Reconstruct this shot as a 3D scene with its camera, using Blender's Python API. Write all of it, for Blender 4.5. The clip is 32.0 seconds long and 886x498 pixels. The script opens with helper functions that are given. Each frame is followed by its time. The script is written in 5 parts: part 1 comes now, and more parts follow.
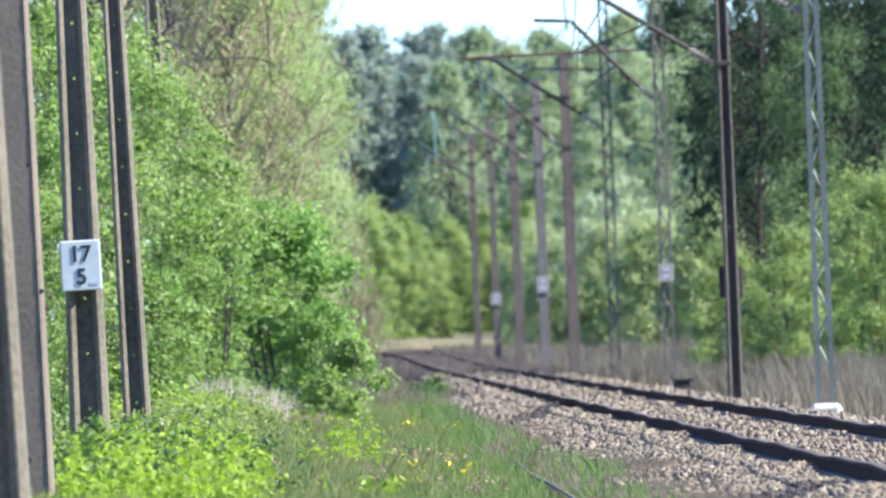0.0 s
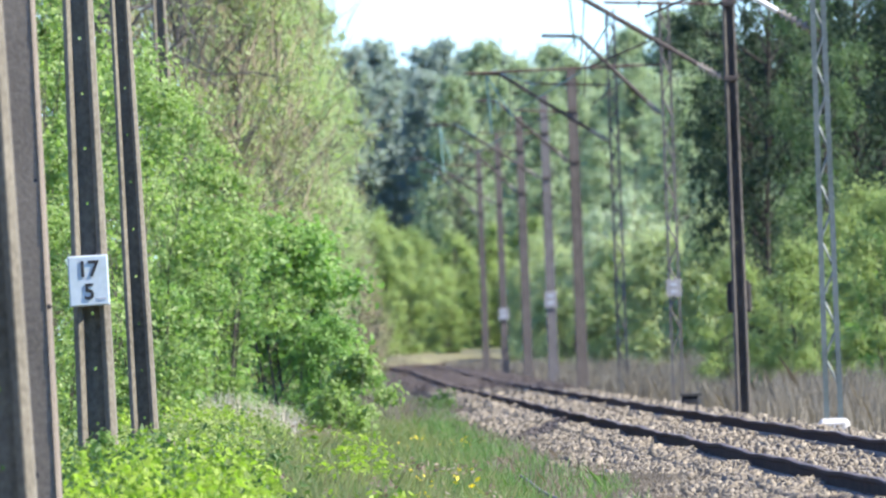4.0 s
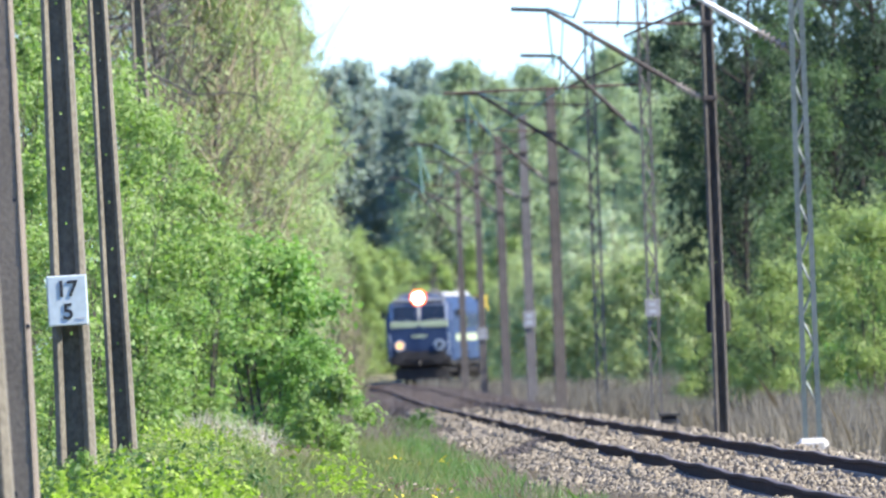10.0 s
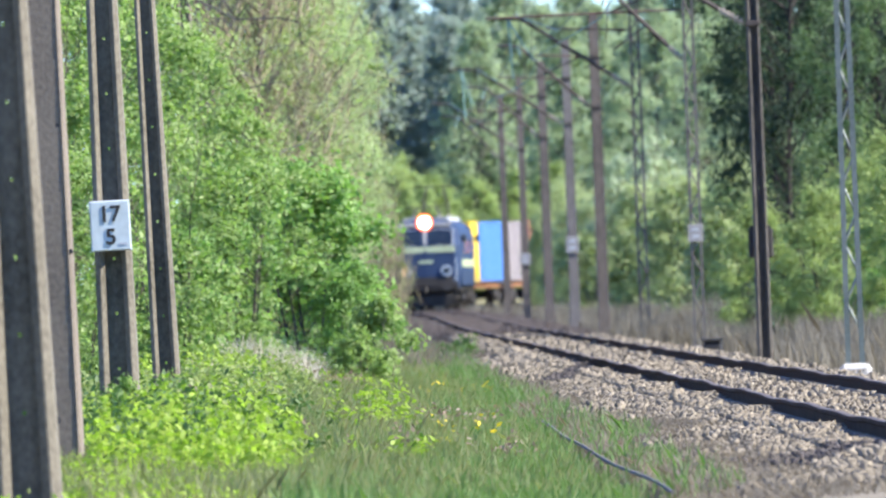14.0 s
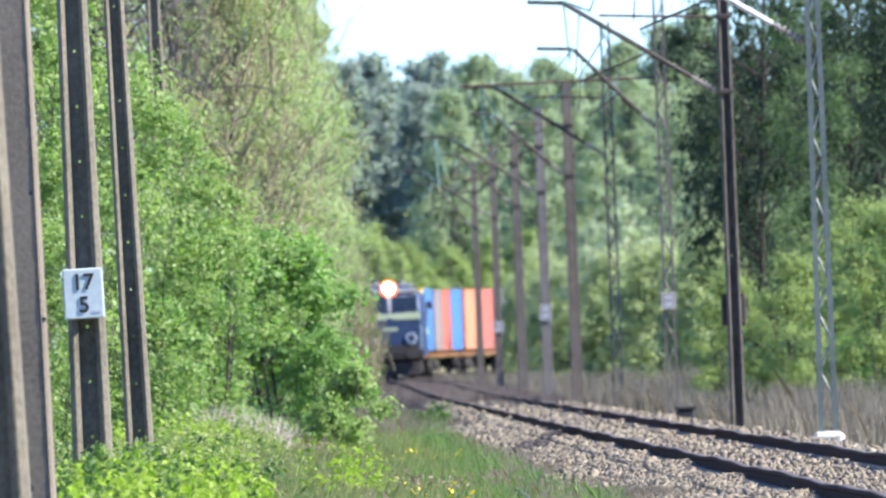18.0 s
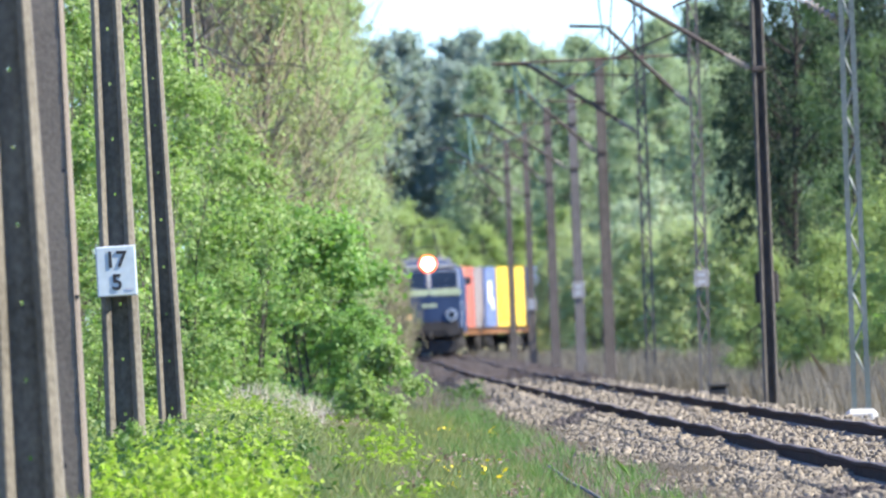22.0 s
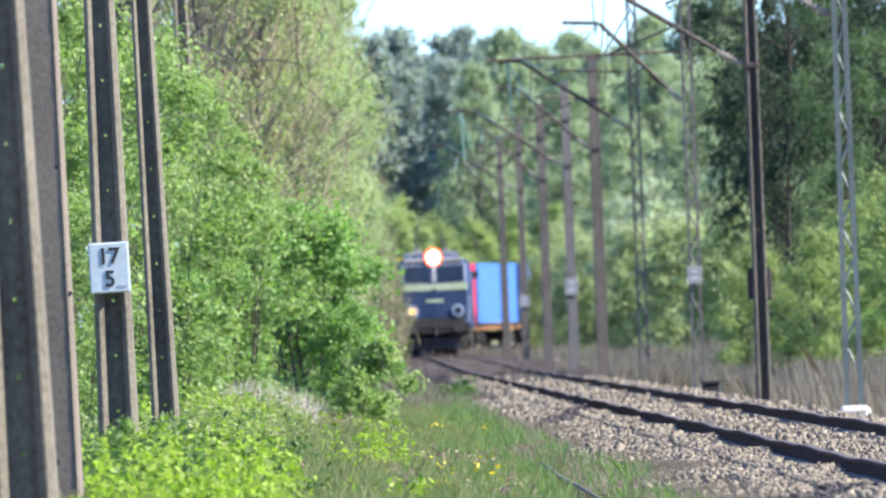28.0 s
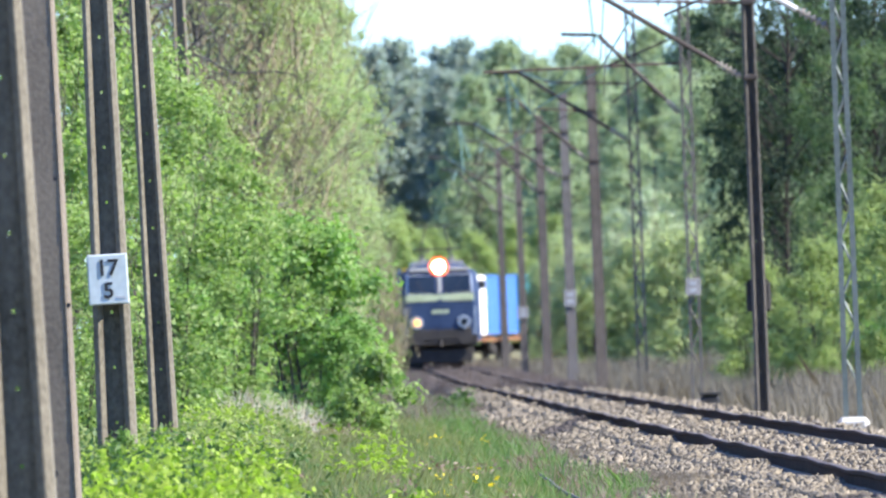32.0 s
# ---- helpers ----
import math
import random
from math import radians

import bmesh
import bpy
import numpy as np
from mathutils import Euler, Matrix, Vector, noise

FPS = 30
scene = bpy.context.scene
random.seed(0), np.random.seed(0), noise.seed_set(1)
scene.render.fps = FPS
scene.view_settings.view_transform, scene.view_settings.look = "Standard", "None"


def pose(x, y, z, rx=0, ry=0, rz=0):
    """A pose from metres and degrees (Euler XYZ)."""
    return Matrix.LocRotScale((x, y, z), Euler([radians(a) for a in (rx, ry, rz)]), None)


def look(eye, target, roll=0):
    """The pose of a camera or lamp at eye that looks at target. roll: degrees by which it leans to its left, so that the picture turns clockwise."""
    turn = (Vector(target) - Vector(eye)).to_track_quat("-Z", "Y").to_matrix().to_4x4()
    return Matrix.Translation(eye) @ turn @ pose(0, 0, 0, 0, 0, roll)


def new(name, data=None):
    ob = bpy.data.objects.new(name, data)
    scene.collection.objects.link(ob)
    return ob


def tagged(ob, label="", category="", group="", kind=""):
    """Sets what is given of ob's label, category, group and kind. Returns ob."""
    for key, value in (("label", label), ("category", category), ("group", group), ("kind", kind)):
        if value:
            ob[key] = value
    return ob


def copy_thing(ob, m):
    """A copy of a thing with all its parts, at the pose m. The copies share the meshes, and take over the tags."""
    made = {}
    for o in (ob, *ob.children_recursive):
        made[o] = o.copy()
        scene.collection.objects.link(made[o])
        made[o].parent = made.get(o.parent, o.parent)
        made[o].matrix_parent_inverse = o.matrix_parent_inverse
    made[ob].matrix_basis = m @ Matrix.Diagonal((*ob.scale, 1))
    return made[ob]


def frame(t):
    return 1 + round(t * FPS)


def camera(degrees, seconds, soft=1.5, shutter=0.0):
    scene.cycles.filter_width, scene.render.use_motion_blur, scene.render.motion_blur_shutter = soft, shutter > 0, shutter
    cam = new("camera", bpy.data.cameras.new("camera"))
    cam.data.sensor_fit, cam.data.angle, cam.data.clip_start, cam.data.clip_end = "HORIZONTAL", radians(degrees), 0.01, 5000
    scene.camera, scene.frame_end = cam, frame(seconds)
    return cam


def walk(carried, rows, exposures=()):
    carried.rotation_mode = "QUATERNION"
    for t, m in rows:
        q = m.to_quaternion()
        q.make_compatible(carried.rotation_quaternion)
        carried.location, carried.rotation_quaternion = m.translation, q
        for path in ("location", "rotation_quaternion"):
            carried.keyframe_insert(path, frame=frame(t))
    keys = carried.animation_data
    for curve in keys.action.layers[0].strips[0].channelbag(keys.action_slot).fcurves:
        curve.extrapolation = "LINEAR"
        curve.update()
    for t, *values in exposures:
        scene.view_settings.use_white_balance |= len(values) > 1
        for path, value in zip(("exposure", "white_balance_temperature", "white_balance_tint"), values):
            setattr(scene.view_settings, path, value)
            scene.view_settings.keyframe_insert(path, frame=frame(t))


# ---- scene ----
# The camera stands beside a single electrified track and looks along it through a very long lens.
EYE = 1.38            # metres above the rail tops
cam = camera(2.139, 32.0, soft=2.3)
cam.data.dof.use_dof, cam.data.dof.focus_distance = True, 220.0
cam.data.dof.aperture_fstop = cam.data.lens / 1000 / 0.060   # an opening 60 mm wide
PATH = [
    (0, -0.0002, 0.1482), (0.5, -0.0045, 0.1511), (1, -0.0235, 0.1295), (1.5, -0.0173, 0.1309), (2, 0.0143, 0.0987),
    (2.5, 0.0402, 0.0767), (3, 0.0731, 0.0885), (3.5, 0.0591, 0.1317), (4, 0.0172, 0.1855), (4.5, -0.0555, 0.1995),
    (6.5, -0.0488, 0.1924), (7, -0.0306, 0.2055), (7.5, 0.0002, 0.2193), (8, -0.0205, 0.2154), (8.5, -0.0070, 0.2170),
    (9, 0.0410, 0.2189), (9.5, 0.0354, 0.2061), (10, -0.0358, 0.2315), (10.5, -0.0073, 0.2243), (11, 0.0468, 0.1531),
    (11.5, 0.0355, 0.0952), (12, 0.0610, 0.1066), (12.5, 0.0677, 0.1215), (13, 0.1017, 0.1114), (13.5, 0.1021, 0.0726),
    (14, 0.0745, 0.0549), (14.5, 0.0675, 0.0714), (16.5, 0.0231, 0.1115), (17, 0.0825, 0.1451), (17.5, 0.0320, 0.1849),
    (18, 0.0035, 0.2163), (18.5, 0.0407, 0.1770), (19, 0.0680, 0.1424), (19.5, 0.0889, 0.1433), (20, 0.0872, 0.1610),
    (20.5, 0.1062, 0.1010), (21, 0.1061, 0.1303), (21.5, 0.0900, 0.1674), (22, 0.0850, 0.1651), (22.5, 0.0874, 0.1537),
    (23, 0.1260, 0.1301), (23.5, 0.1467, 0.1099), (24, 0.1571, 0.1334), (24.5, 0.1489, 0.1310), (25, 0.1371, 0.1409),
    (25.5, 0.0840, 0.1576), (27.5, 0.0763, 0.1397), (28, 0.0683, 0.1561), (28.5, 0.0616, 0.1683), (29, 0.0878, 0.1651),
    (29.5, 0.1140, 0.1630), (30, 0.1130, 0.1630), (30.5, 0.1097, 0.1641), (31, 0.1019, 0.1784), (31.5, 0.0953, 0.1885),
    (32, 0.0641, 0.1842),
]
LEAN = pose(0, 0, 0, 0, 0, -2.2)
walk(cam, [(t, pose(0, 0, EYE, 90 + pitch, 0, yaw) @ LEAN) for t, yaw, pitch in PATH], exposures=[(0, 1.67), (32, 1.67)])

# ---- daylight: a high sun from the right, thin bright sky ----
SUN = Vector((0.72, -0.20, 0.66)).normalized()
world = bpy.data.worlds.new("sky")
scene.world = world
world.use_nodes = True
wn = world.node_tree.nodes
sky = wn.new("ShaderNodeTexSky")
sky.sky_type, sky.sun_disc = "NISHITA", False
sky.sun_elevation = math.asin(SUN.z)
sky.sun_rotation = math.atan2(SUN.x, SUN.y)
sky.air_density, sky.dust_density, sky.ozone_density = 0.75, 0.05, 4.0
wn["Background"].inputs["Strength"].default_value = 0.110
cool = wn.new("ShaderNodeMixRGB")
cool.blend_type = "MULTIPLY"
cool.inputs[0].default_value = 1.0
cool.inputs[2].default_value = (0.545, 0.73, 1.04, 1)
world.node_tree.links.new(sky.outputs[0], cool.inputs[1])
world.node_tree.links.new(cool.outputs[0], wn["Background"].inputs["Color"])
sun = new("sun", bpy.data.lights.new("sun", "SUN"))
sun.data.energy, sun.data.angle, sun.data.color = 4.05, radians(0.6), (1.0, 0.94, 0.85)
sun.matrix_world = look(SUN * 50, (0, 0, 0))


# ---- materials ----
def material(name, rough=0.6, metal=0.0):
    m = bpy.data.materials.new(name)
    m.use_nodes = True
    b = m.node_tree.nodes["Principled BSDF"]
    b.inputs["Roughness"].default_value, b.inputs["Metallic"].default_value = rough, metal
    return m, m.node_tree.nodes, m.node_tree.links, b


def ramp(nodes, stops):
    r = nodes.new("ShaderNodeValToRGB")
    r.color_ramp.elements[0].position, r.color_ramp.elements[0].color = stops[0][0], (*stops[0][1], 1)
    r.color_ramp.elements[1].position, r.color_ramp.elements[1].color = stops[-1][0], (*stops[-1][1], 1)
    for p, c in stops[1:-1]:
        r.color_ramp.elements.new(p).color = (*c, 1)
    return r


def surface(name, dark, light, scale=3.0, fine=40.0, rough=0.7, metal=0.0, bump=0.3, stretch=(1, 1, 1), spec=0.5):
    """Painted, stony or earthy stuff: a coarse mottling, a fine grain and some relief."""
    m, n, l, b = material(name, rough, metal)
    co, mp = n.new("ShaderNodeTexCoord"), n.new("ShaderNodeMapping")
    mp.inputs["Scale"].default_value = stretch
    l.new(co.outputs["Object"], mp.inputs["Vector"])
    b.inputs["Specular IOR Level"].default_value = spec
    big, small, mix = n.new("ShaderNodeTexNoise"), n.new("ShaderNodeTexNoise"), n.new("ShaderNodeMath")
    big.inputs["Scale"].default_value, small.inputs["Scale"].default_value = scale, fine
    big.inputs["Detail"].default_value, small.inputs["Detail"].default_value = 6, 4
    for t in (big, small):
        l.new(mp.outputs[0], t.inputs["Vector"])
    mix.operation = "MULTIPLY_ADD"
    mix.inputs[1].default_value = 0.45
    l.new(small.outputs["Fac"], mix.inputs[0])
    scaled = n.new("ShaderNodeMath")
    scaled.operation = "MULTIPLY"
    scaled.inputs[1].default_value = 0.55
    l.new(big.outputs["Fac"], scaled.inputs[0])
    l.new(scaled.outputs[0], mix.inputs[2])
    r = ramp(n, [(0.34, dark), (0.66, light)])
    l.new(mix.outputs[0], r.inputs[0])
    l.new(r.outputs[0], b.inputs["Base Color"])
    if bump:
        bp = n.new("ShaderNodeBump")
        bp.inputs["Strength"].default_value, bp.inputs["Distance"].default_value = bump, 0.02
        l.new(small.outputs["Fac"], bp.inputs["Height"])
        l.new(bp.outputs[0], b.inputs["Normal"])
    return m


def leaf_stuff(name, shades, through_light=0.45, patch=0.5, gloss=0.55, vary=0.5, glow_through=(1.0, 1.25, 0.6)):
    """Leaves and blades: each one has its own shade, in patches of lighter and darker growth, and lets light through."""
    m, n, l, b = material(name, gloss)
    geo, co, noise_tex, add = n.new("ShaderNodeNewGeometry"), n.new("ShaderNodeTexCoord"), n.new("ShaderNodeTexNoise"), n.new("ShaderNodeMath")
    noise_tex.inputs["Scale"].default_value = patch
    noise_tex.inputs["Detail"].default_value = 3
    l.new(co.outputs["Object"], noise_tex.inputs["Vector"])
    add.operation = "MULTIPLY_ADD"
    add.inputs[1].default_value = vary
    l.new(geo.outputs["Random Per Island"], add.inputs[0])
    half = n.new("ShaderNodeMath")
    half.operation = "MULTIPLY_ADD"
    half.inputs[1].default_value, half.inputs[2].default_value = 1.6 - vary, -0.3
    l.new(noise_tex.outputs["Fac"], half.inputs[0])
    l.new(half.outputs[0], add.inputs[2])
    r = ramp(n, [(i / (len(shades) - 1), c) for i, c in enumerate(shades)])
    l.new(add.outputs[0], r.inputs[0])
    l.new(r.outputs[0], b.inputs["Base Color"])
    b.inputs["Specular IOR Level"].default_value = 0.35
    tr, ms = n.new("ShaderNodeBsdfTranslucent"), n.new("ShaderNodeMixShader")
    ms.inputs[0].default_value = through_light
    bright = n.new("ShaderNodeMixRGB")
    bright.blend_type = "MULTIPLY"
    bright.inputs[0].default_value = 1.0
    bright.inputs[2].default_value = (*glow_through, 1)
    l.new(r.outputs[0], bright.inputs[1])
    l.new(bright.outputs[0], tr.inputs["Color"])
    l.new(b.outputs[0], ms.inputs[1])
    l.new(tr.outputs[0], ms.inputs[2])
    l.new(ms.outputs[0], n["Material Output"].inputs["Surface"])
    return m


def glow(name, colour, strength):
    m, n, l, b = material(name, 0.3)
    b.inputs["Base Color"].default_value = (*colour, 1)
    b.inputs["Emission Color"].default_value = (*colour, 1)
    b.inputs["Emission Strength"].default_value = strength
    return m


def piece_stuff(name, stops, rough=0.85, per_object=False):
    """Stones and sleepers: every piece has a shade of its own."""
    m, n, l, b = material(name, rough)
    src = n.new("ShaderNodeObjectInfo") if per_object else n.new("ShaderNodeNewGeometry")
    tex, co, mix = n.new("ShaderNodeTexNoise"), n.new("ShaderNodeTexCoord"), n.new("ShaderNodeMath")
    tex.inputs["Scale"].default_value, tex.inputs["Detail"].default_value = (9 if per_object else 1.3), 5
    l.new(co.outputs["Object"], tex.inputs["Vector"])
    mix.operation = "MULTIPLY_ADD"
    mix.inputs[1].default_value = 0.65
    l.new(src.outputs["Random" if per_object else "Random Per Island"], mix.inputs[0])
    part_of = n.new("ShaderNodeMath")
    part_of.operation = "MULTIPLY"
    part_of.inputs[1].default_value = 0.35
    l.new(tex.outputs["Fac"], part_of.inputs[0])
    l.new(part_of.outputs[0], mix.inputs[2])
    r = ramp(n, stops)
    l.new(mix.outputs[0], r.inputs[0])
    l.new(r.outputs[0], b.inputs["Base Color"])
    return m


M = {}
M["earth"] = surface("earth", (0.10, 0.085, 0.05), (0.20, 0.19, 0.08), 0.35, 6, 0.95, bump=0.6)
M["bed"] = surface("ballast_bed", (0.147, 0.13, 0.101), (0.285, 0.252, 0.193), 1.2, 14, 0.95, bump=0.8, spec=0.1)
# far bed: the dark heat haze over the line is put into its colour
M["bed_hazed"] = surface("hazed_bed", (0.05, 0.043, 0.04), (0.12, 0.10, 0.09), 1.2, 14, 0.95, bump=0.8, spec=0.1)
M["stone"] = piece_stuff("ballast_stone", [(0.0, (0.093, 0.076, 0.056)), (0.3, (0.148, 0.125, 0.093)), (0.7, (0.206, 0.176, 0.132)), (1.0, (0.40, 0.348, 0.267))])
M["stone_dark"] = piece_stuff("dark_stone", [(0.0, (0.03, 0.026, 0.025)), (1.0, (0.09, 0.075, 0.07))])
M["sleeper"] = piece_stuff("sleeper_concrete", [(0.0, (0.16, 0.14, 0.12)), (1.0, (0.34, 0.31, 0.27))], per_object=True)
M["rust"] = surface("rail_rust", (0.04, 0.022, 0.014), (0.10, 0.056, 0.036), 2, 30, 0.95, 0.0, spec=0.08)
M["railtop"] = surface("rail_head_steel", (0.075, 0.058, 0.05), (0.17, 0.145, 0.13), 2, 30, 0.75, 0.2, 0.05, spec=0.2)
M["concrete"] = surface("pole_concrete", (0.083, 0.072, 0.051), (0.222, 0.198, 0.15), 1.2, 30, 0.9, bump=0.22, stretch=(1, 1, 0.7))
M["concrete_warm"] = surface("weathered_concrete", (0.12, 0.098, 0.075), (0.235, 0.195, 0.15), 1.1, 34, 0.9, bump=0.16, stretch=(1, 1, 0.8))
M["mast_brown"] = surface("mast_concrete_stained", (0.06, 0.051, 0.045), (0.15, 0.128, 0.113), 1.1, 18, 0.85, bump=0.4, stretch=(1, 1, 0.3))
M["mast_dark"] = surface("mast_concrete_dark", (0.034, 0.030, 0.026), (0.118, 0.104, 0.088), 1.1, 18, 0.85, bump=0.4, stretch=(1, 1, 0.3))
M["mast_open"] = surface("mast_steel_weathered", (0.075, 0.072, 0.066), (0.16, 0.15, 0.14), 1.1, 18, 0.8, 0.2, 0.3)
M["mast_grey"] = surface("mast_concrete_grey", (0.085, 0.078, 0.074), (0.18, 0.166, 0.158), 1.1, 18, 0.85, bump=0.4, stretch=(1, 1, 0.3))
M["lattice"] = surface("lattice_paint", (0.07, 0.092, 0.088), (0.15, 0.18, 0.173), 2.0, 22, 0.6, 0.3, 0.2)
# lattice paint lightened: glints on the lacing bars are put into the colour
M["lacing"] = surface("lacing_glint_paint", (0.11, 0.135, 0.13), (0.25, 0.285, 0.275), 2.0, 22, 0.5, 0.3, 0.2)
M["plinth"] = surface("plinth_concrete", (0.28, 0.275, 0.265), (0.60, 0.59, 0.57), 2.5, 25, 0.85)
M["tube"] = surface("cantilever_steel", (0.03, 0.026, 0.024), (0.085, 0.07, 0.062), 3.0, 26, 0.65, 0.4, 0.2)
M["galvanised"] = surface("galvanised_steel", (0.55, 0.56, 0.57), (0.72, 0.73, 0.74), 3, 26, 0.45, 0.3, 0.1)
M["tie"] = surface("tie_rust", (0.07, 0.042, 0.036), (0.15, 0.095, 0.08), 3.0, 26, 0.8, 0.2, 0.2)
M["porcelain"] = surface("insulator_glaze", (0.16, 0.135, 0.11), (0.37, 0.33, 0.28), 6, 40, 0.4, 0.0, 0.0, spec=0.4)
M["wire"] = surface("copper_wire", (0.10, 0.20, 0.17), (0.20, 0.34, 0.30), 3, 30, 0.7, 0.0, 0.0)
M["plate"] = surface("plate_enamel", (0.40, 0.465, 0.48), (0.52, 0.585, 0.595), 2.2, 16, 0.45, 0.0, 0.05)
M["plate_worn"] = surface("worn_plate_enamel", (0.19, 0.185, 0.18), (0.33, 0.32, 0.31), 3.0, 16, 0.6, 0.0, 0.05)
M["black"] = surface("black_paint", (0.012, 0.012, 0.013), (0.03, 0.03, 0.032), 5, 40, 0.5)
M["mark"] = surface("grey_mark", (0.35, 0.37, 0.40), (0.45, 0.47, 0.50), 5, 40, 0.5, 0, 0)
M["bark"] = surface("bark", (0.04, 0.034, 0.028), (0.10, 0.085, 0.068), 4, 30, 0.95, bump=0.8, stretch=(1, 1, 0.3))
# darker copy of the bark: shade among the right-hand trees put into colour
M["bark_dark"] = surface("shade_painted_bark", (0.018, 0.016, 0.014), (0.05, 0.043, 0.036), 4, 30, 0.95, bump=0.8, stretch=(1, 1, 0.3))
M["bark_grey"] = surface("bare_grey_bark", (0.05, 0.045, 0.042), (0.13, 0.12, 0.11), 4, 30, 0.95, bump=0.8, stretch=(1, 1, 0.3))
# far bark: paled so that limbs show less among the hazy crowns
M["bark_far"] = surface("pale_far_bark", (0.09, 0.10, 0.08), (0.17, 0.18, 0.145), 4, 30, 0.95, bump=0.5, stretch=(1, 1, 0.3))
M["birchbark"] = surface("pale_bark", (0.12, 0.11, 0.10), (0.42, 0.40, 0.37), 5, 22, 0.9, bump=0.4, stretch=(1, 1, 2.0))
M["twig"] = surface("twig_bark", (0.16, 0.135, 0.085), (0.30, 0.26, 0.16), 3, 20, 0.9, bump=0.0)
M["leaf_bush"] = leaf_stuff("leaf_bush", [(0.095, 0.173, 0.057), (0.168, 0.290, 0.088), (0.256, 0.396, 0.126), (0.381, 0.507, 0.214)], 0.48, 0.9)
M["leaf_fresh"] = leaf_stuff("leaf_fresh", [(0.118, 0.187, 0.063), (0.207, 0.294, 0.100), (0.297, 0.391, 0.147), (0.414, 0.498, 0.231)], 0.5, 0.6)
M["leaf_lime"] = leaf_stuff("leaf_lime", [(0.10, 0.17, 0.03), (0.286, 0.396, 0.050), (0.440, 0.550, 0.110)], 0.5, 1.2)
M["leaf_olive"] = leaf_stuff("leaf_olive", [(0.225, 0.235, 0.125), (0.30, 0.325, 0.165), (0.345, 0.405, 0.195), (0.41, 0.48, 0.26)], 0.5, 0.35)
M["leaf_spring"] = leaf_stuff("leaf_spring", [(0.31, 0.35, 0.195), (0.375, 0.435, 0.245), (0.43, 0.50, 0.285), (0.48, 0.55, 0.33)], 0.55, 0.35)
# base colour lifted: veiling haze is put into these leaves
M["leaf_mid"] = leaf_stuff("leaf_mid", [(0.335, 0.395, 0.222), (0.405, 0.47, 0.265), (0.46, 0.53, 0.31)], 0.66, 0.3, vary=0.3, gloss=0.95, glow_through=(1.05, 1.12, 0.85))
M["leaf_pale"] = leaf_stuff("leaf_pale", [(0.22, 0.29, 0.11), (0.30, 0.38, 0.15), (0.37, 0.46, 0.20), (0.445, 0.53, 0.275)], 0.64, 0.45, vary=0.4, glow_through=(1.05, 1.12, 0.85))
M["weed"] = leaf_stuff("weed_leaf", [(0.134, 0.174, 0.063), (0.213, 0.269, 0.089), (0.302, 0.347, 0.137), (0.414, 0.426, 0.221)], 0.45, 1.1, vary=0.3)
# distance haze is put into the pale greyish leaf colour
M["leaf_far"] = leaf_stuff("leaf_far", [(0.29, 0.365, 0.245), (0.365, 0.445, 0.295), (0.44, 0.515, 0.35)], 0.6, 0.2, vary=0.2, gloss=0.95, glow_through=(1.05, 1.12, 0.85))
# the shaded look of the tall crowns is put into this dark green
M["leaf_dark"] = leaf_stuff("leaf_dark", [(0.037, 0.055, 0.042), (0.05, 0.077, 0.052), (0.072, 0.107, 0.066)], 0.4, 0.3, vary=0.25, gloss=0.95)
M["leaf_deep"] = leaf_stuff("leaf_deep", [(0.09, 0.135, 0.075), (0.125, 0.185, 0.095), (0.165, 0.235, 0.12)], 0.42, 0.3, vary=0.35, gloss=0.9)
M["weed_deep"] = leaf_stuff("weed_deep", [(0.05, 0.095, 0.03), (0.085, 0.15, 0.045), (0.14, 0.22, 0.07)], 0.4, 0.9)
# needles painted pale blue-grey to carry the haze of distance
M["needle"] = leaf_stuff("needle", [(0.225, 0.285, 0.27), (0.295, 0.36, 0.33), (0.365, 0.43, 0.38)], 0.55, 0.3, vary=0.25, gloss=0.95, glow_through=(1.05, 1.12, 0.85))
M["blossom"] = leaf_stuff("blossom", [(0.30, 0.36, 0.24), (0.46, 0.51, 0.39), (0.60, 0.64, 0.54)], 0.4, 0.8)
M["grass"] = leaf_stuff("grass_blade", [(0.085, 0.15, 0.045), (0.125, 0.215, 0.068), (0.18, 0.285, 0.105)], 0.4, 0.5)
M["grass_worn"] = leaf_stuff("worn_grass", [(0.15, 0.133, 0.105), (0.215, 0.19, 0.15), (0.31, 0.275, 0.22)], 0.35, 0.7, glow_through=(1.0, 0.92, 0.8))
# grey-brown blades that imitate heat haze over the far rails
M["grass_haze"] = leaf_stuff("sooty_grass", [(0.10, 0.083, 0.078), (0.15, 0.125, 0.115), (0.21, 0.18, 0.165)], 0.3, 0.4, vary=0.35, glow_through=(1.0, 0.92, 0.8))
M["grass_pale"] = leaf_stuff("grass_mixed", [(0.15, 0.17, 0.07), (0.21, 0.23, 0.105), (0.30, 0.29, 0.17)], 0.4, 0.6, vary=0.35)
M["straw"] = leaf_stuff("dry_straw", [(0.16, 0.12, 0.085), (0.27, 0.21, 0.15), (0.42, 0.36, 0.28)], 0.3, 0.5, glow_through=(1.0, 0.92, 0.8))
M["straw_pale"] = leaf_stuff("pale_straw", [(0.34, 0.305, 0.22), (0.50, 0.46, 0.36), (0.66, 0.62, 0.51)], 0.3, 0.8, vary=0.35, glow_through=(1.0, 0.96, 0.82))
M["reed"] = leaf_stuff("dry_reed", [(0.122, 0.112, 0.089), (0.176, 0.161, 0.127), (0.245, 0.226, 0.18)], 0.3, 0.4, vary=0.35, glow_through=(1.0, 0.92, 0.8))
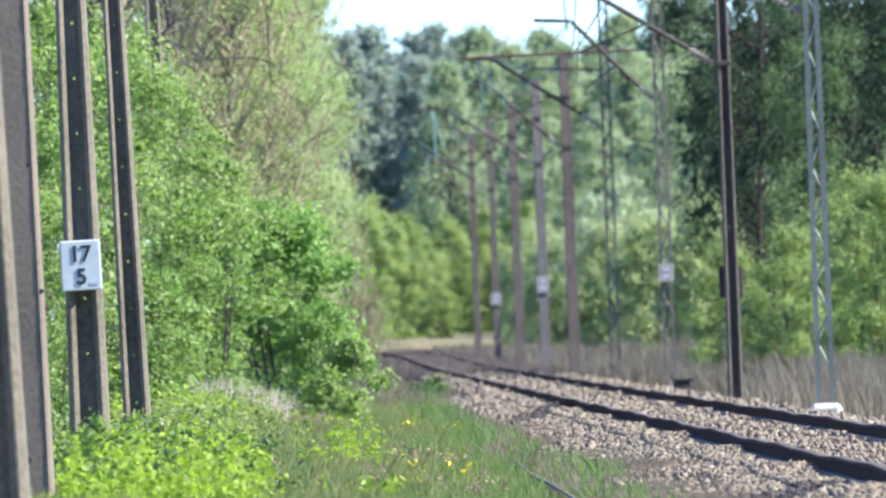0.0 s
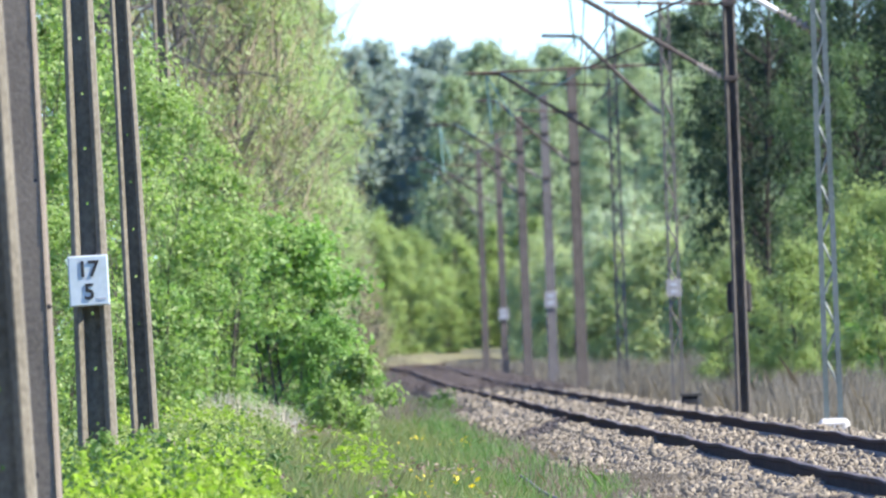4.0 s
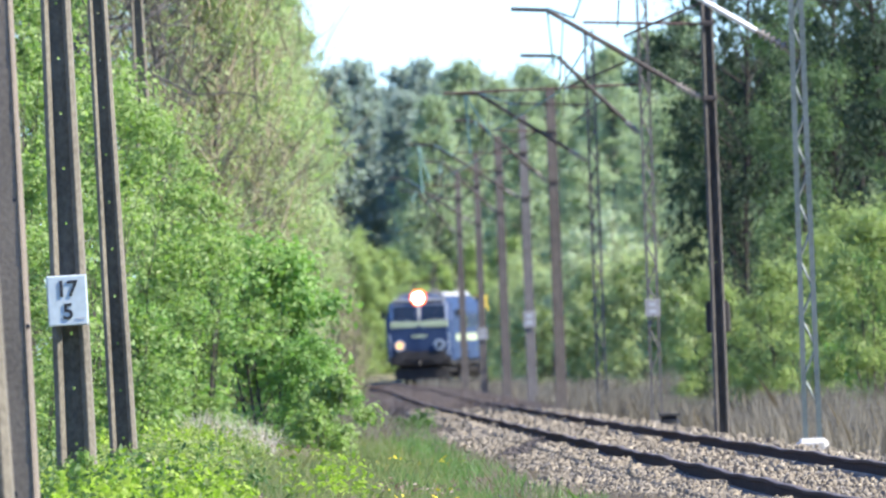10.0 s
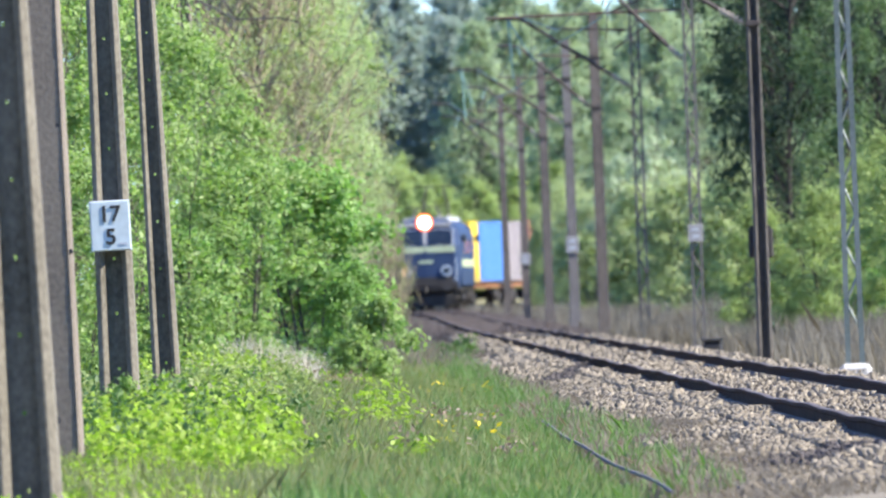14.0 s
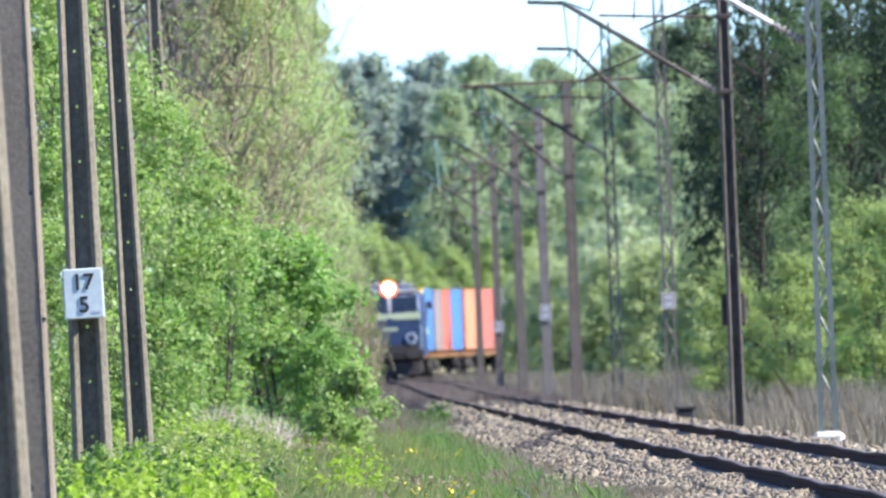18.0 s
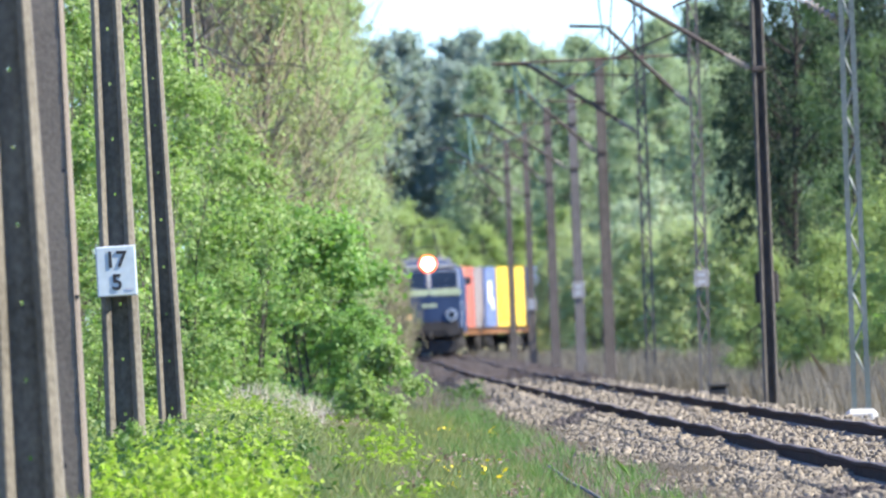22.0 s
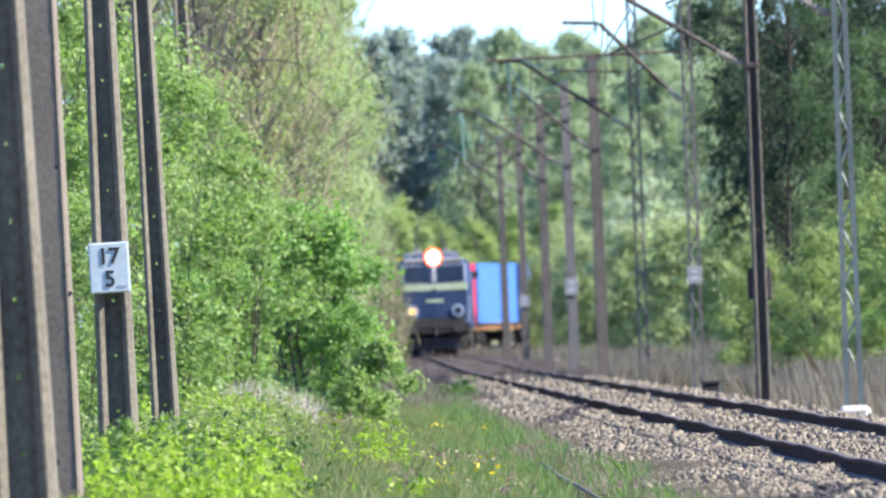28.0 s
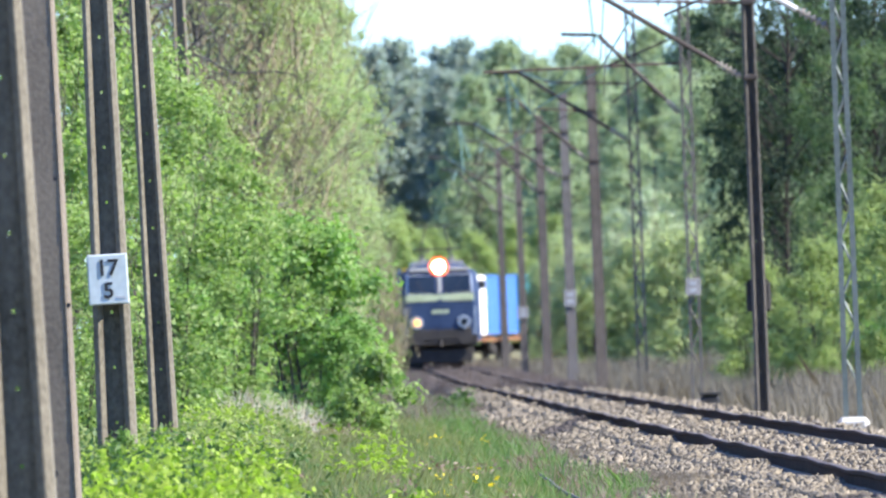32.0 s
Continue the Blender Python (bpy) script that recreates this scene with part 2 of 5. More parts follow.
M["yellow_petal"] = leaf_stuff("yellow_petal", [(0.75, 0.55, 0.02), (0.85, 0.68, 0.04)], 0.3, 3)
M["loco_blue"] = surface("engine_blue_paint", (0.022, 0.040, 0.088), (0.040, 0.066, 0.128), 1.2, 14, 0.6, 0, 0.05, spec=0.15)
M["loco_band"] = surface("engine_pale_band", (0.34, 0.40, 0.24), (0.48, 0.54, 0.34), 1.6, 16, 0.5, 0, 0.05)
M["loco_roof"] = surface("engine_roof_grey", (0.26, 0.26, 0.255), (0.40, 0.40, 0.385), 1.2, 14, 0.6, 0, 0.1)
M["under"] = surface("running_gear_grime", (0.018, 0.017, 0.017), (0.05, 0.045, 0.042), 2.5, 20, 0.85, 0, 0.3)
M["glass"] = surface("dark_window_glass", (0.012, 0.018, 0.03), (0.02, 0.03, 0.045), 1.0, 8, 0.08, 0, 0.0)
M["steelrim"] = surface("lamp_rim", (0.45, 0.46, 0.47), (0.62, 0.63, 0.64), 4, 30, 0.35, 0.6, 0.0)
M["lamp_top"] = glow("headlight_glow", (1.0, 0.86, 0.72), 12.0)
# stands in for the headlight's orange halo; the lamp has no such ring
M["lamp_halo"] = glow("headlight_halo_glow", (1.0, 0.16, 0.05), 0.50)
M["lamp_side"] = glow("marker_glow", (1.0, 0.50, 0.14), 0.6)
M["wagon"] = surface("wagon_frame_rust", (0.16, 0.075, 0.03), (0.30, 0.14, 0.055), 1.5, 14, 0.8, 0, 0.2)
PAINT = {"yellow": ((0.58, 0.40, 0.04), (0.74, 0.54, 0.07)), "blue": ((0.05, 0.145, 0.40), (0.08, 0.20, 0.50)),
         "grey": ((0.17, 0.155, 0.165), (0.25, 0.225, 0.23)), "red": ((0.36, 0.105, 0.085), (0.46, 0.15, 0.12)),
         "orange": ((0.48, 0.18, 0.10), (0.58, 0.25, 0.155)), "navy": ((0.10, 0.14, 0.27), (0.15, 0.20, 0.36)),
         "crimson": ((0.50, 0.02, 0.06), (0.66, 0.045, 0.10)), "white": ((0.80, 0.80, 0.78), (0.90, 0.90, 0.88)),
         "teal": ((0.03, 0.17, 0.20), (0.05, 0.24, 0.27))}
for hue, (dark, light) in PAINT.items():
    M[hue] = surface(hue + "_container_paint", dark, light, 0.9, 9, 0.6, 0, 0.05, (1, 1, 0.3), 0.15)


# ---- small builders ----
def link(name, verts, faces, mat, parent=None, label="", smooth=False):
    me = bpy.data.meshes.new(name)
    me.from_pydata(verts, [], faces)
    me.materials.append(mat)
    if smooth:
        me.polygons.foreach_set("use_smooth", np.ones(len(me.polygons), bool))
    ob = new(name, me)
    ob.parent = parent
    if label:
        tagged(ob, label)
    return ob


def quads(name, v, mat, parent=None, label="", per=4):
    """One mesh of many loose faces: v has per corners for each face."""
    v = np.asarray(v, np.float32).reshape(-1, 3)
    k = len(v) // per
    me = bpy.data.meshes.new(name)
    me.vertices.add(len(v))
    me.vertices.foreach_set("co", v.ravel())
    me.loops.add(len(v))
    me.loops.foreach_set("vertex_index", np.arange(len(v), dtype=np.int32))
    me.polygons.add(k)
    me.polygons.foreach_set("loop_start", np.arange(k, dtype=np.int32) * per)
    me.update(calc_edges=True)
    me.validate()
    me.materials.append(mat)
    ob = new(name, me)
    ob.parent = parent
    if label:
        tagged(ob, label)
    return ob


def part(name, bm, mat, parent=None, label=""):
    me = bpy.data.meshes.new(name)
    bm.to_mesh(me)
    bm.free()
    me.materials.append(mat)
    ob = new(name, me)
    ob.parent = parent
    if label:
        tagged(ob, label)
    return ob


def thing(name, m, label, category, group="", kind=""):
    e = new(name)
    e.matrix_world = m
    e.empty_display_size = 0.3
    return tagged(e, label, category, group, kind)


def box(bm, c, s, bevel=0.0, turn=None):
    made = bmesh.ops.create_cube(bm, size=1.0)["verts"]
    for v in made:
        v.co = Vector((v.co.x * s[0], v.co.y * s[1], v.co.z * s[2]))
    if bevel:
        es = {e for v in made for e in v.link_edges}
        out = bmesh.ops.bevel(bm, geom=list(es), offset=bevel, segments=1, affect="EDGES")
        made = list({v for f in out["faces"] for v in f.verts} | {v for v in made if v.is_valid})
    for v in made:
        v.co = (turn @ v.co if turn else v.co) + Vector(c)
    return bm


def rod(bm, a, b, r0, r1=None, sides=8):
    a, b = Vector(a), Vector(b)
    r1 = r0 if r1 is None else r1
    q = (b - a).to_track_quat("Z", "Y")
    rings = []
    for p, r in ((a, r0), (b, r1)):
        rings.append([bm.verts.new(p + q @ Vector((r * math.cos(6.2832 * i / sides), r * math.sin(6.2832 * i / sides), 0))) for i in range(sides)])
    for i in range(sides):
        j = (i + 1) % sides
        bm.faces.new((rings[0][i], rings[0][j], rings[1][j], rings[1][i]))
    bm.faces.new(rings[0][::-1])
    bm.faces.new(rings[1])
    return bm


def prism(bm, outline, y0, y1):
    """An outline in x and z, drawn out along y."""
    a = [bm.verts.new((x, y0, z)) for x, z in outline]
    b = [bm.verts.new((x, y1, z)) for x, z in outline]
    k = len(outline)
    for i in range(k):
        j = (i + 1) % k
        bm.faces.new((a[i], b[i], b[j], a[j]))
    bm.faces.new(a)
    bm.faces.new(b[::-1])
    bmesh.ops.recalc_face_normals(bm, faces=bm.faces)
    return bm


def B():
    return bmesh.new()


# ---- the line: its course, its level, the ground beside it ----
YS = np.arange(-80.0, 1400.0, 1.0)
SLOPE = np.interp(YS, [560, 700, 800, 850, 900, 945, 968, 987, 1003, 1018, 1032, 1046, 1060, 1120, 1180],
                  [-0.0073, -0.006, -0.0059, -0.0079, -0.0114, -0.0149, -0.0095, 0.009, 0.0332, 0.0587, 0.0899, 0.1214, 0.1589, 0.2, 0.3])
XS = np.concatenate([[0], np.cumsum((SLOPE[1:] + SLOPE[:-1]) / 2)])
XS = XS - np.interp(0, YS, XS) + 5.01
ARC = np.concatenate([[0], np.cumsum(np.hypot(1, (SLOPE[1:] + SLOPE[:-1]) / 2))])


def track_x(y):
    return np.interp(y, YS, XS)


def rail_z(y):
    """Level of the rail tops: the line falls gently away."""
    return np.interp(y, [-80, 120, 180, 240, 330, 450, 600, 840, 940, 1020, 1400], [0.20, 0.193, 0.152, 0.116, 0.049, -0.023, -0.12, -0.15, -0.18, -0.25, -0.25])


def bank_z(y):
    """Level of the land beside the line, from which poles and masts rise."""
    return np.interp(y, [-80, 210, 330, 420, 1400], [0.055, 0.055, 0.015, 0.0, 0.0])


def on_track(arc, side=0.0):
    y = float(np.interp(arc, ARC, YS))
    s = float(np.interp(y, YS, SLOPE))
    k = math.hypot(1, s)
    return Vector((float(track_x(y)) + side / k, y - side * s / k, float(rail_z(y))))


PROFILE_D = [-4000, -60, -14, -7.5, -6.0, -4.5, -3.0, -2.1, -1.9, 1.9, 2.1, 3.0, 4.5, 12, 30, 4000]
PROFILE_Z = [1.5, 0.3, 0.2, 0.06, 0.0, -0.24, -0.38, -0.24, -0.23, -0.23, -0.24, -0.46, -0.46, 0.05, 0.3, 1.5]


def ground_z(x, y):
    """Height of the ground; the track's course goes straight on beyond its end."""
    x, y = np.asarray(x, float), np.asarray(y, float)
    d = x - track_x(y)
    wave = 0.05 * np.sin(x * 0.9 + y * 0.13) * np.sin(y * 0.21 - x * 0.4) * np.clip((np.abs(d) - 3.2) / 2, 0, 1)
    near = np.interp(d, [-5.5, -3.6, 3.4, 6.0], [0, 1, 1, 0])
    return near * rail_z(y) + (1 - near) * bank_z(y) + np.interp(d, PROFILE_D, PROFILE_Z) + wave


def build_ground():
    ys = np.concatenate([[-3000, -600, -80], np.arange(-60, 1200, 6.0), [1230, 1300, 1400, 1800, 2600, 4800]])
    ds = np.array([-4000, -1200, -300, -60, -30, -18, -12, -9, -7.5, -6.5, -5.5, -4.5, -3.8, -3.2, -3.0, -2.5, -2.1, -1.9, -0.9, 0.9, 1.9, 2.1, 2.5, 3.0, 3.4, 4.5, 6, 8, 10, 12, 18, 30, 60, 300, 1200, 4000])
    gx, gy = np.meshgrid(ds, ys)
    px = gx + track_x(gy)
    pz = ground_z(px, gy) - 0.02
    v = np.stack([px, gy, pz], -1).reshape(-1, 3)
    r, c = len(ys), len(ds)
    f = [(i * c + j, i * c + j + 1, (i + 1) * c + j + 1, (i + 1) * c + j) for i in range(r - 1) for j in range(c - 1)]
    tagged(link("ground", v.tolist(), f, M["earth"], smooth=True), "earthy meadow ground beside the railway, overgrown with grass", "ground", kind="structure")


def sweep(name, outline, side, y0, y1, step, mat, parent, label="", uneven=0.0):
    """An outline carried along the track, rising and sinking a little where it lies uneven."""
    arcs = np.arange(np.interp(y0, YS, ARC), np.interp(y1, YS, ARC) + 0.01, step)
    v, k = [], len(outline)
    for a in arcs:
        for dx, dz in outline:
            p = on_track(float(a), side + dx)
            lift = uneven * (math.sin(p.y * 0.23 + side) + 0.7 * math.sin(p.y * 0.61 + 2 * side))
            v.append((p.x + 0.6 * uneven * math.sin(p.y * 0.31 + side), p.y, p.z + dz + lift))
    f = [(i * k + j, i * k + (j + 1) % k, (i + 1) * k + (j + 1) % k, (i + 1) * k + j) for i in range(len(arcs) - 1) for j in range(k)]
    f += [tuple(range(k)), tuple(range((len(arcs) - 1) * k, len(arcs) * k))[::-1]]
    return link(name, v, f, mat, parent, label)


def build_track():
    track = thing("railway_track", pose(0, 0, 0), "single railway track with rusty rails on pale ballast", "railway", kind="structure")
    bed = [(-3.0, -0.44), (-2.1, -0.23), (-1.4, -0.19), (1.4, -0.19), (2.1, -0.22), (3.0, -0.5), (3.0, -0.9), (-3.0, -0.9)]
    sweep("ballast_bed", bed, 0, -70, 566, 4, M["bed"], track)
    # from here the bed is painted dark in place of heat haze
    sweep("ballast_bed", bed, 0, 566, 1380, 4, M["bed_hazed"], track, "ballast painted dark like heat haze towards the bend")
    web = [(-0.07, -0.16), (-0.07, -0.145), (-0.012, -0.125), (-0.012, -0.05), (-0.036, -0.035), (-0.036, -0.006), (0.036, -0.006), (0.036, -0.035), (0.012, -0.05), (0.012, -0.125), (0.07, -0.145), (0.07, -0.16)]
    head = [(-0.034, -0.006), (-0.026, 0.0), (0.026, 0.0), (0.034, -0.006)]
    for side in (-0.7535, 0.7535):
        rail = sweep("rail", web, side, -70, 1380, 2.5, M["rust"], track, "rust-brown steel rail", 0.009)
        sweep("rail_head", head, side, -70, 1380, 2.5, M["railtop"], rail, "worn bright running surface", 0.009)
    return track


def sleeper_mesh():
    bm = B()
    prism(bm, [(-1.25, -0.34), (-1.25, -0.16), (-1.18, -0.145), (-0.55, -0.145), (-0.4, -0.175), (0.4, -0.175), (0.55, -0.145), (1.18, -0.145), (1.25, -0.16), (1.25, -0.34)], -0.13, 0.13)
    for s in (-0.7535, 0.7535):
        for e in (-0.12, 0.12):
            box(bm, (s + e, 0, -0.13), (0.07, 0.13, 0.05))
    me = bpy.data.meshes.new("sleeper")
    bm.to_mesh(me)
    bm.free()
    me.materials.append(M["sleeper"])
    return me


def build_sleepers(track):
    me = sleeper_mesh()
    base = np.array([v.co[:] for v in me.vertices])
    faces = [tuple(p.vertices) for p in me.polygons]
    first, rest_v, rest_f = float(np.interp(170, YS, ARC)), [], []
    for i in range(-370, 1050):
        a = first + i * 0.6
        if a < 4 or a > 1000:
            continue
        p, q = on_track(a), on_track(a + 1)
        turn = -math.atan2(q.x - p.x, q.y - p.y)
        if 0 <= i < 300:
            ob = new("sleeper", me)
            ob.parent = track
            ob.matrix_world = pose(p.x, p.y, p.z, 0, 0, math.degrees(turn))
        else:
            k = len(rest_v)
            c, s = math.cos(turn), math.sin(turn)
            rest_v += [(p.x + x * c - y * s, p.y + x * s + y * c, p.z + z) for x, y, z in base]
            rest_f += [tuple(k + j for j in f) for f in faces]
    tagged(link("sleepers", rest_v, rest_f, M["sleeper"], track), "concrete sleepers along the line", kind="stuff")


def build_stones():
    """Crushed stone: rough lumps heaped on the bed and its shoulders, closest where the line passes nearest."""
    rng = np.random.default_rng(5)
    cube = np.array([(-1, -1, -1), (1, -1, -1), (1, 1, -1), (-1, 1, -1), (-1, -1, 1), (1, -1, 1), (1, 1, 1), (-1, 1, 1)], float) * 0.62
    cf = np.array([(4, 5, 6, 7), (0, 1, 5, 4), (1, 2, 6, 5), (2, 3, 7, 6), (3, 0, 4, 7)])
    zones = [(145, 200, -1.62, -0.85, 13500), (200, 260, -1.65, -0.85, 9500), (260, 420, -1.75, -0.85, 12500), (420, 600, -1.55, -0.85, 4500), (145, 260, -2.3, -1.6, 3200), (260, 420, -2.1, -1.7, 1500),
             (145, 420, -0.62, 0.62, 9000), (165, 420, 0.88, 2.4, 3500), (420, 590, -0.62, 2.4, 3200), (150, 330, -1.35, -0.83, 7000)]
    vs = []
    for y0, y1, d0, d1, n in zones:
        y, d = rng.uniform(y0, y1, n), rng.uniform(d0, d1, n)
        x = track_x(y) + d
        z = rail_z(y) + np.interp(d, [-3.0, -2.1, -1.4, 1.4, 2.1, 3.0], [-0.44, -0.23, -0.19, -0.19, -0.22, -0.5]) + rng.uniform(-0.02, 0.035, n) + 0.05 * np.clip(np.sin(y * 0.35 + d * 1.3) * np.sin(y * 0.11), 0, 1)
        size = (0.0115 + 0.028 * rng.uniform(0, 1, n) ** 2.2) * (1 + (y > 230) * 0.3 + (y > 330) * 0.25 + (y > 420) * 0.6)
        z = np.where(np.abs(d) < 1.3, z + 0.03, z)
        lump = cube[None] * rng.uniform(0.45, 1.35, (n, 8, 3)) * np.array([1.15, 1.15, 0.85]) * size[:, None, None]
        a = rng.uniform(0, 6.28, n)
        c, s = np.cos(a)[:, None], np.sin(a)[:, None]
        rx, ry = lump[..., 0] * c - lump[..., 1] * s, lump[..., 0] * s + lump[..., 1] * c
        tilt = rng.uniform(-0.6, 0.6, n)[:, None]
        rz = lump[..., 2] * np.cos(tilt) + rx * np.sin(tilt)
        vs.append(np.stack([rx + x[:, None], ry + y[:, None], rz + z[:, None]], -1))
    every = np.concatenate(vs)
    mid = every.mean(axis=1)
    side = mid[:, 0] - track_x(mid[:, 1])
    # two slanting strips of the shoulder get the darker stone
    in_strip = (side < -0.7) & (side > -2.1) & (np.abs(mid[:, 1] - 347 - (side + 0.9) * 39) < 8)
    in_strip |= (side < -0.6) & (side > -2.1) & (np.abs(mid[:, 1] - 166.5 - (side + 1.2) * 4 - np.sin(side * 9)) < 4.5)
    for name, label, v, mat in (("ballast_stones", "pale crushed stone heaped along the track", every[~in_strip], M["stone"]),
                                ("soiled_stones", "dark strip of crushed stone across the shoulder", every[in_strip], M["stone_dark"])):
        n = len(v)
        me = bpy.data.meshes.new(name)
        f = (cf[None] + np.arange(n)[:, None, None] * 8).reshape(-1, 4).astype(np.int32)
        me.vertices.add(n * 8)
        me.vertices.foreach_set("co", v.reshape(-1).astype(np.float32))
        me.loops.add(f.size)
        me.loops.foreach_set("vertex_index", f.ravel())
        me.polygons.add(len(f))
        me.polygons.foreach_set("loop_start", np.arange(len(f), dtype=np.int32) * 4)
        me.update(calc_edges=True)
        me.materials.append(mat)
        tagged(new(name, me), label, "gravel", kind="stuff")


# ---- plants ----
def perpendicular(n, rng):
    t = np.cross(n, rng.normal(size=n.shape))
    return t / (np.linalg.norm(t, axis=1, keepdims=True) + 1e-9)


def foliage(centres, radii, n, size, rng, flat=0.75, up=0.6, wide=0.55, rough=0.5):
    """Corners of n leaves, scattered through clumps."""
    centres, radii = np.asarray(centres), np.asarray(radii)
    w = radii ** 2
    i = rng.choice(len(radii), n, p=w / w.sum())
    d = rng.normal(size=(n, 3))
    d /= np.linalg.norm(d, axis=1, keepdims=True)
    p = centres[i] + d * (radii[i] * np.minimum(np.abs(rng.normal(0, 0.62, n)), 1.5))[:, None] * np.array([1, 1, flat])
    nor = d * 0.7 + rng.normal(size=(n, 3)) * rough + np.array([0, 0, up])
    nor /= np.linalg.norm(nor, axis=1, keepdims=True)
    t = perpendicular(nor, rng)
    b = np.cross(nor, t)
    s = (size * rng.uniform(0.6, 1.3, n))[:, None]
    return np.stack([p - t * s * 0.5, p + b * s * 0.5 * wide + nor * s * 0.06, p + t * s * 0.5, p - b * s * 0.5 * wide + nor * s * 0.06], 1)


class Wood:
    """Tapered limbs gathered into one mesh."""
    def __init__(self):
        self.v, self.f = [], []

    def limb(self, pts, r0, r1, sides=5):
        k, pts = len(self.v), [Vector(p) for p in pts]
        for i, p in enumerate(pts):
            q = (pts[min(i + 1, len(pts) - 1)] - pts[max(i - 1, 0)]).to_track_quat("Z", "Y")
            r = r0 + (r1 - r0) * i / (len(pts) - 1)
            self.v += [tuple(p + q @ Vector((r * math.cos(6.2832 * j / sides), r * math.sin(6.2832 * j / sides), 0))) for j in range(sides)]
        for i in range(len(pts) - 1):
            for j in range(sides):
                a, b = k + i * sides + j, k + i * sides + (j + 1) % sides
                self.f.append((a, b, b + sides, a + sides))
        self.f.append(tuple(range(len(self.v) - sides, len(self.v))))


def tree(name, label, seed, h, base, rx, clumps, n, leaf, mat, bark, clump_r=0.3, twigs=0, stems=1, top=0.55, flat=0.75, up=0.6, twig_len=1.2, trunk_r=None, wide=0.55, weep=0.0, rough=0.5, taper=0.0, group=""):
    """A tree or shrub at the origin: stems, limbs that reach every clump, fine twigs, and the crown's leaves."""
    rng = np.random.default_rng(seed)
    e = thing(name, pose(0, 0, 0), label, "bush" if stems > 2 else "tree", group)
    r0 = trunk_r or h * 0.016
    trunk, wood = Wood(), Wood()
    cs, rs = [], []
    for i in range(clumps):
        g = rng.uniform(0, 1)
        width = 1 - 0.85 * (abs(g - (1 - top)) / max(top, 1 - top)) ** 1.6
        a, r = rng.uniform(0, 6.2832), rx * max(width, 0.12) * rng.uniform(0.15, 1.0) ** 0.6
        cs.append((r * math.cos(a), r * math.sin(a), base + (h - base) * g))
        rs.append(clump_r * rx * rng.uniform(0.6, 1.25) * (1 - taper * max(g - 0.35, 0)))
    tips = []
    for s in range(stems):
        a = 6.2832 * s / stems + 0.4
        sx, sy = (0.12 * math.cos(a), 0.12 * math.sin(a)) if stems > 1 else (0, 0)
        k = 1.0 if stems == 1 else rng.uniform(0.7, 0.95)
        bend = rng.normal(0, h * 0.02, 2)
        out = 0 if stems == 1 else rx * 0.45
        pts = [(sx, sy, -0.15), (sx + bend[0] * 0.4 + out * 0.3 * math.cos(a), sy + bend[1] * 0.4 + out * 0.3 * math.sin(a), h * 0.3 * k), (bend[0] + out * 0.7 * math.cos(a), bend[1] + out * 0.7 * math.sin(a), h * 0.65 * k), (bend[0] * 0.6 + out * math.cos(a), bend[1] * 0.6 + out * math.sin(a), h * 0.95 * k)]
        trunk.limb(pts, r0 if stems == 1 else r0 * 0.6, r0 * 0.12, 8 if stems == 1 else 6)
        tips.append(pts)
    for c in cs:
        pts = tips[rng.integers(0, stems)]
        g = min(max((c[2] - rx * 0.35) / h, 0.08), 0.9) * 3 / 0.95
        i = min(int(g), 2)
        p = Vector(pts[i]).lerp(Vector(pts[i + 1]), min(g - i, 1))
        mid = p.lerp(Vector(c), 0.55) + Vector((0, 0, 0.06 * rx))
        wood.limb([p, mid, c], r0 * (0.3 if stems == 1 else 0.16), r0 * 0.05, 3)
    for i in range(twigs):
        c = cs[rng.integers(0, len(cs))]
        p = Vector(c) + Vector(rng.normal(0, 1, 3)) * clump_r * rx * 0.5
        d = Vector((p.x * 0.35 / rx + rng.normal(0, 0.28), p.y * 0.35 / rx + rng.normal(0, 0.28), 0.9 - weep * rng.uniform(0, 2))).normalized()
        wood.limb([p - d * twig_len * 0.5, p + d * twig_len * 0.1, p + d * twig_len * 0.55 + Vector((0, 0, -0.08 * twig_len))], 0.016, 0.006, 3)
    link("trunk", trunk.v, trunk.f, bark, e, smooth=True)
    link("branchwork", wood.v, wood.f, M["twig"] if twigs else bark, e)
    quads("crown", foliage(cs, rs, n, leaf, rng, flat, up, wide, rough), mat, e)
    return e


def plant(template, spots):
    """Sets the template on the first spot and copies of it on the rest: (x, y, height scale, width scale, turn)."""
    for i, (x, y, sh, sw, turn) in enumerate(spots):
        m = pose(x, y, float(ground_z(x, y)) - 0.03, 0, 0, turn)
        ob = template if i == 0 else copy_thing(template, m)
        if i == 0:
            first = (m, sw, sh)
        else:
            ob.scale = (sw, sw, sh)
    m, sw, sh = first
    template.matrix_basis = m @ Matrix.Diagonal((sw, sw, sh, 1))


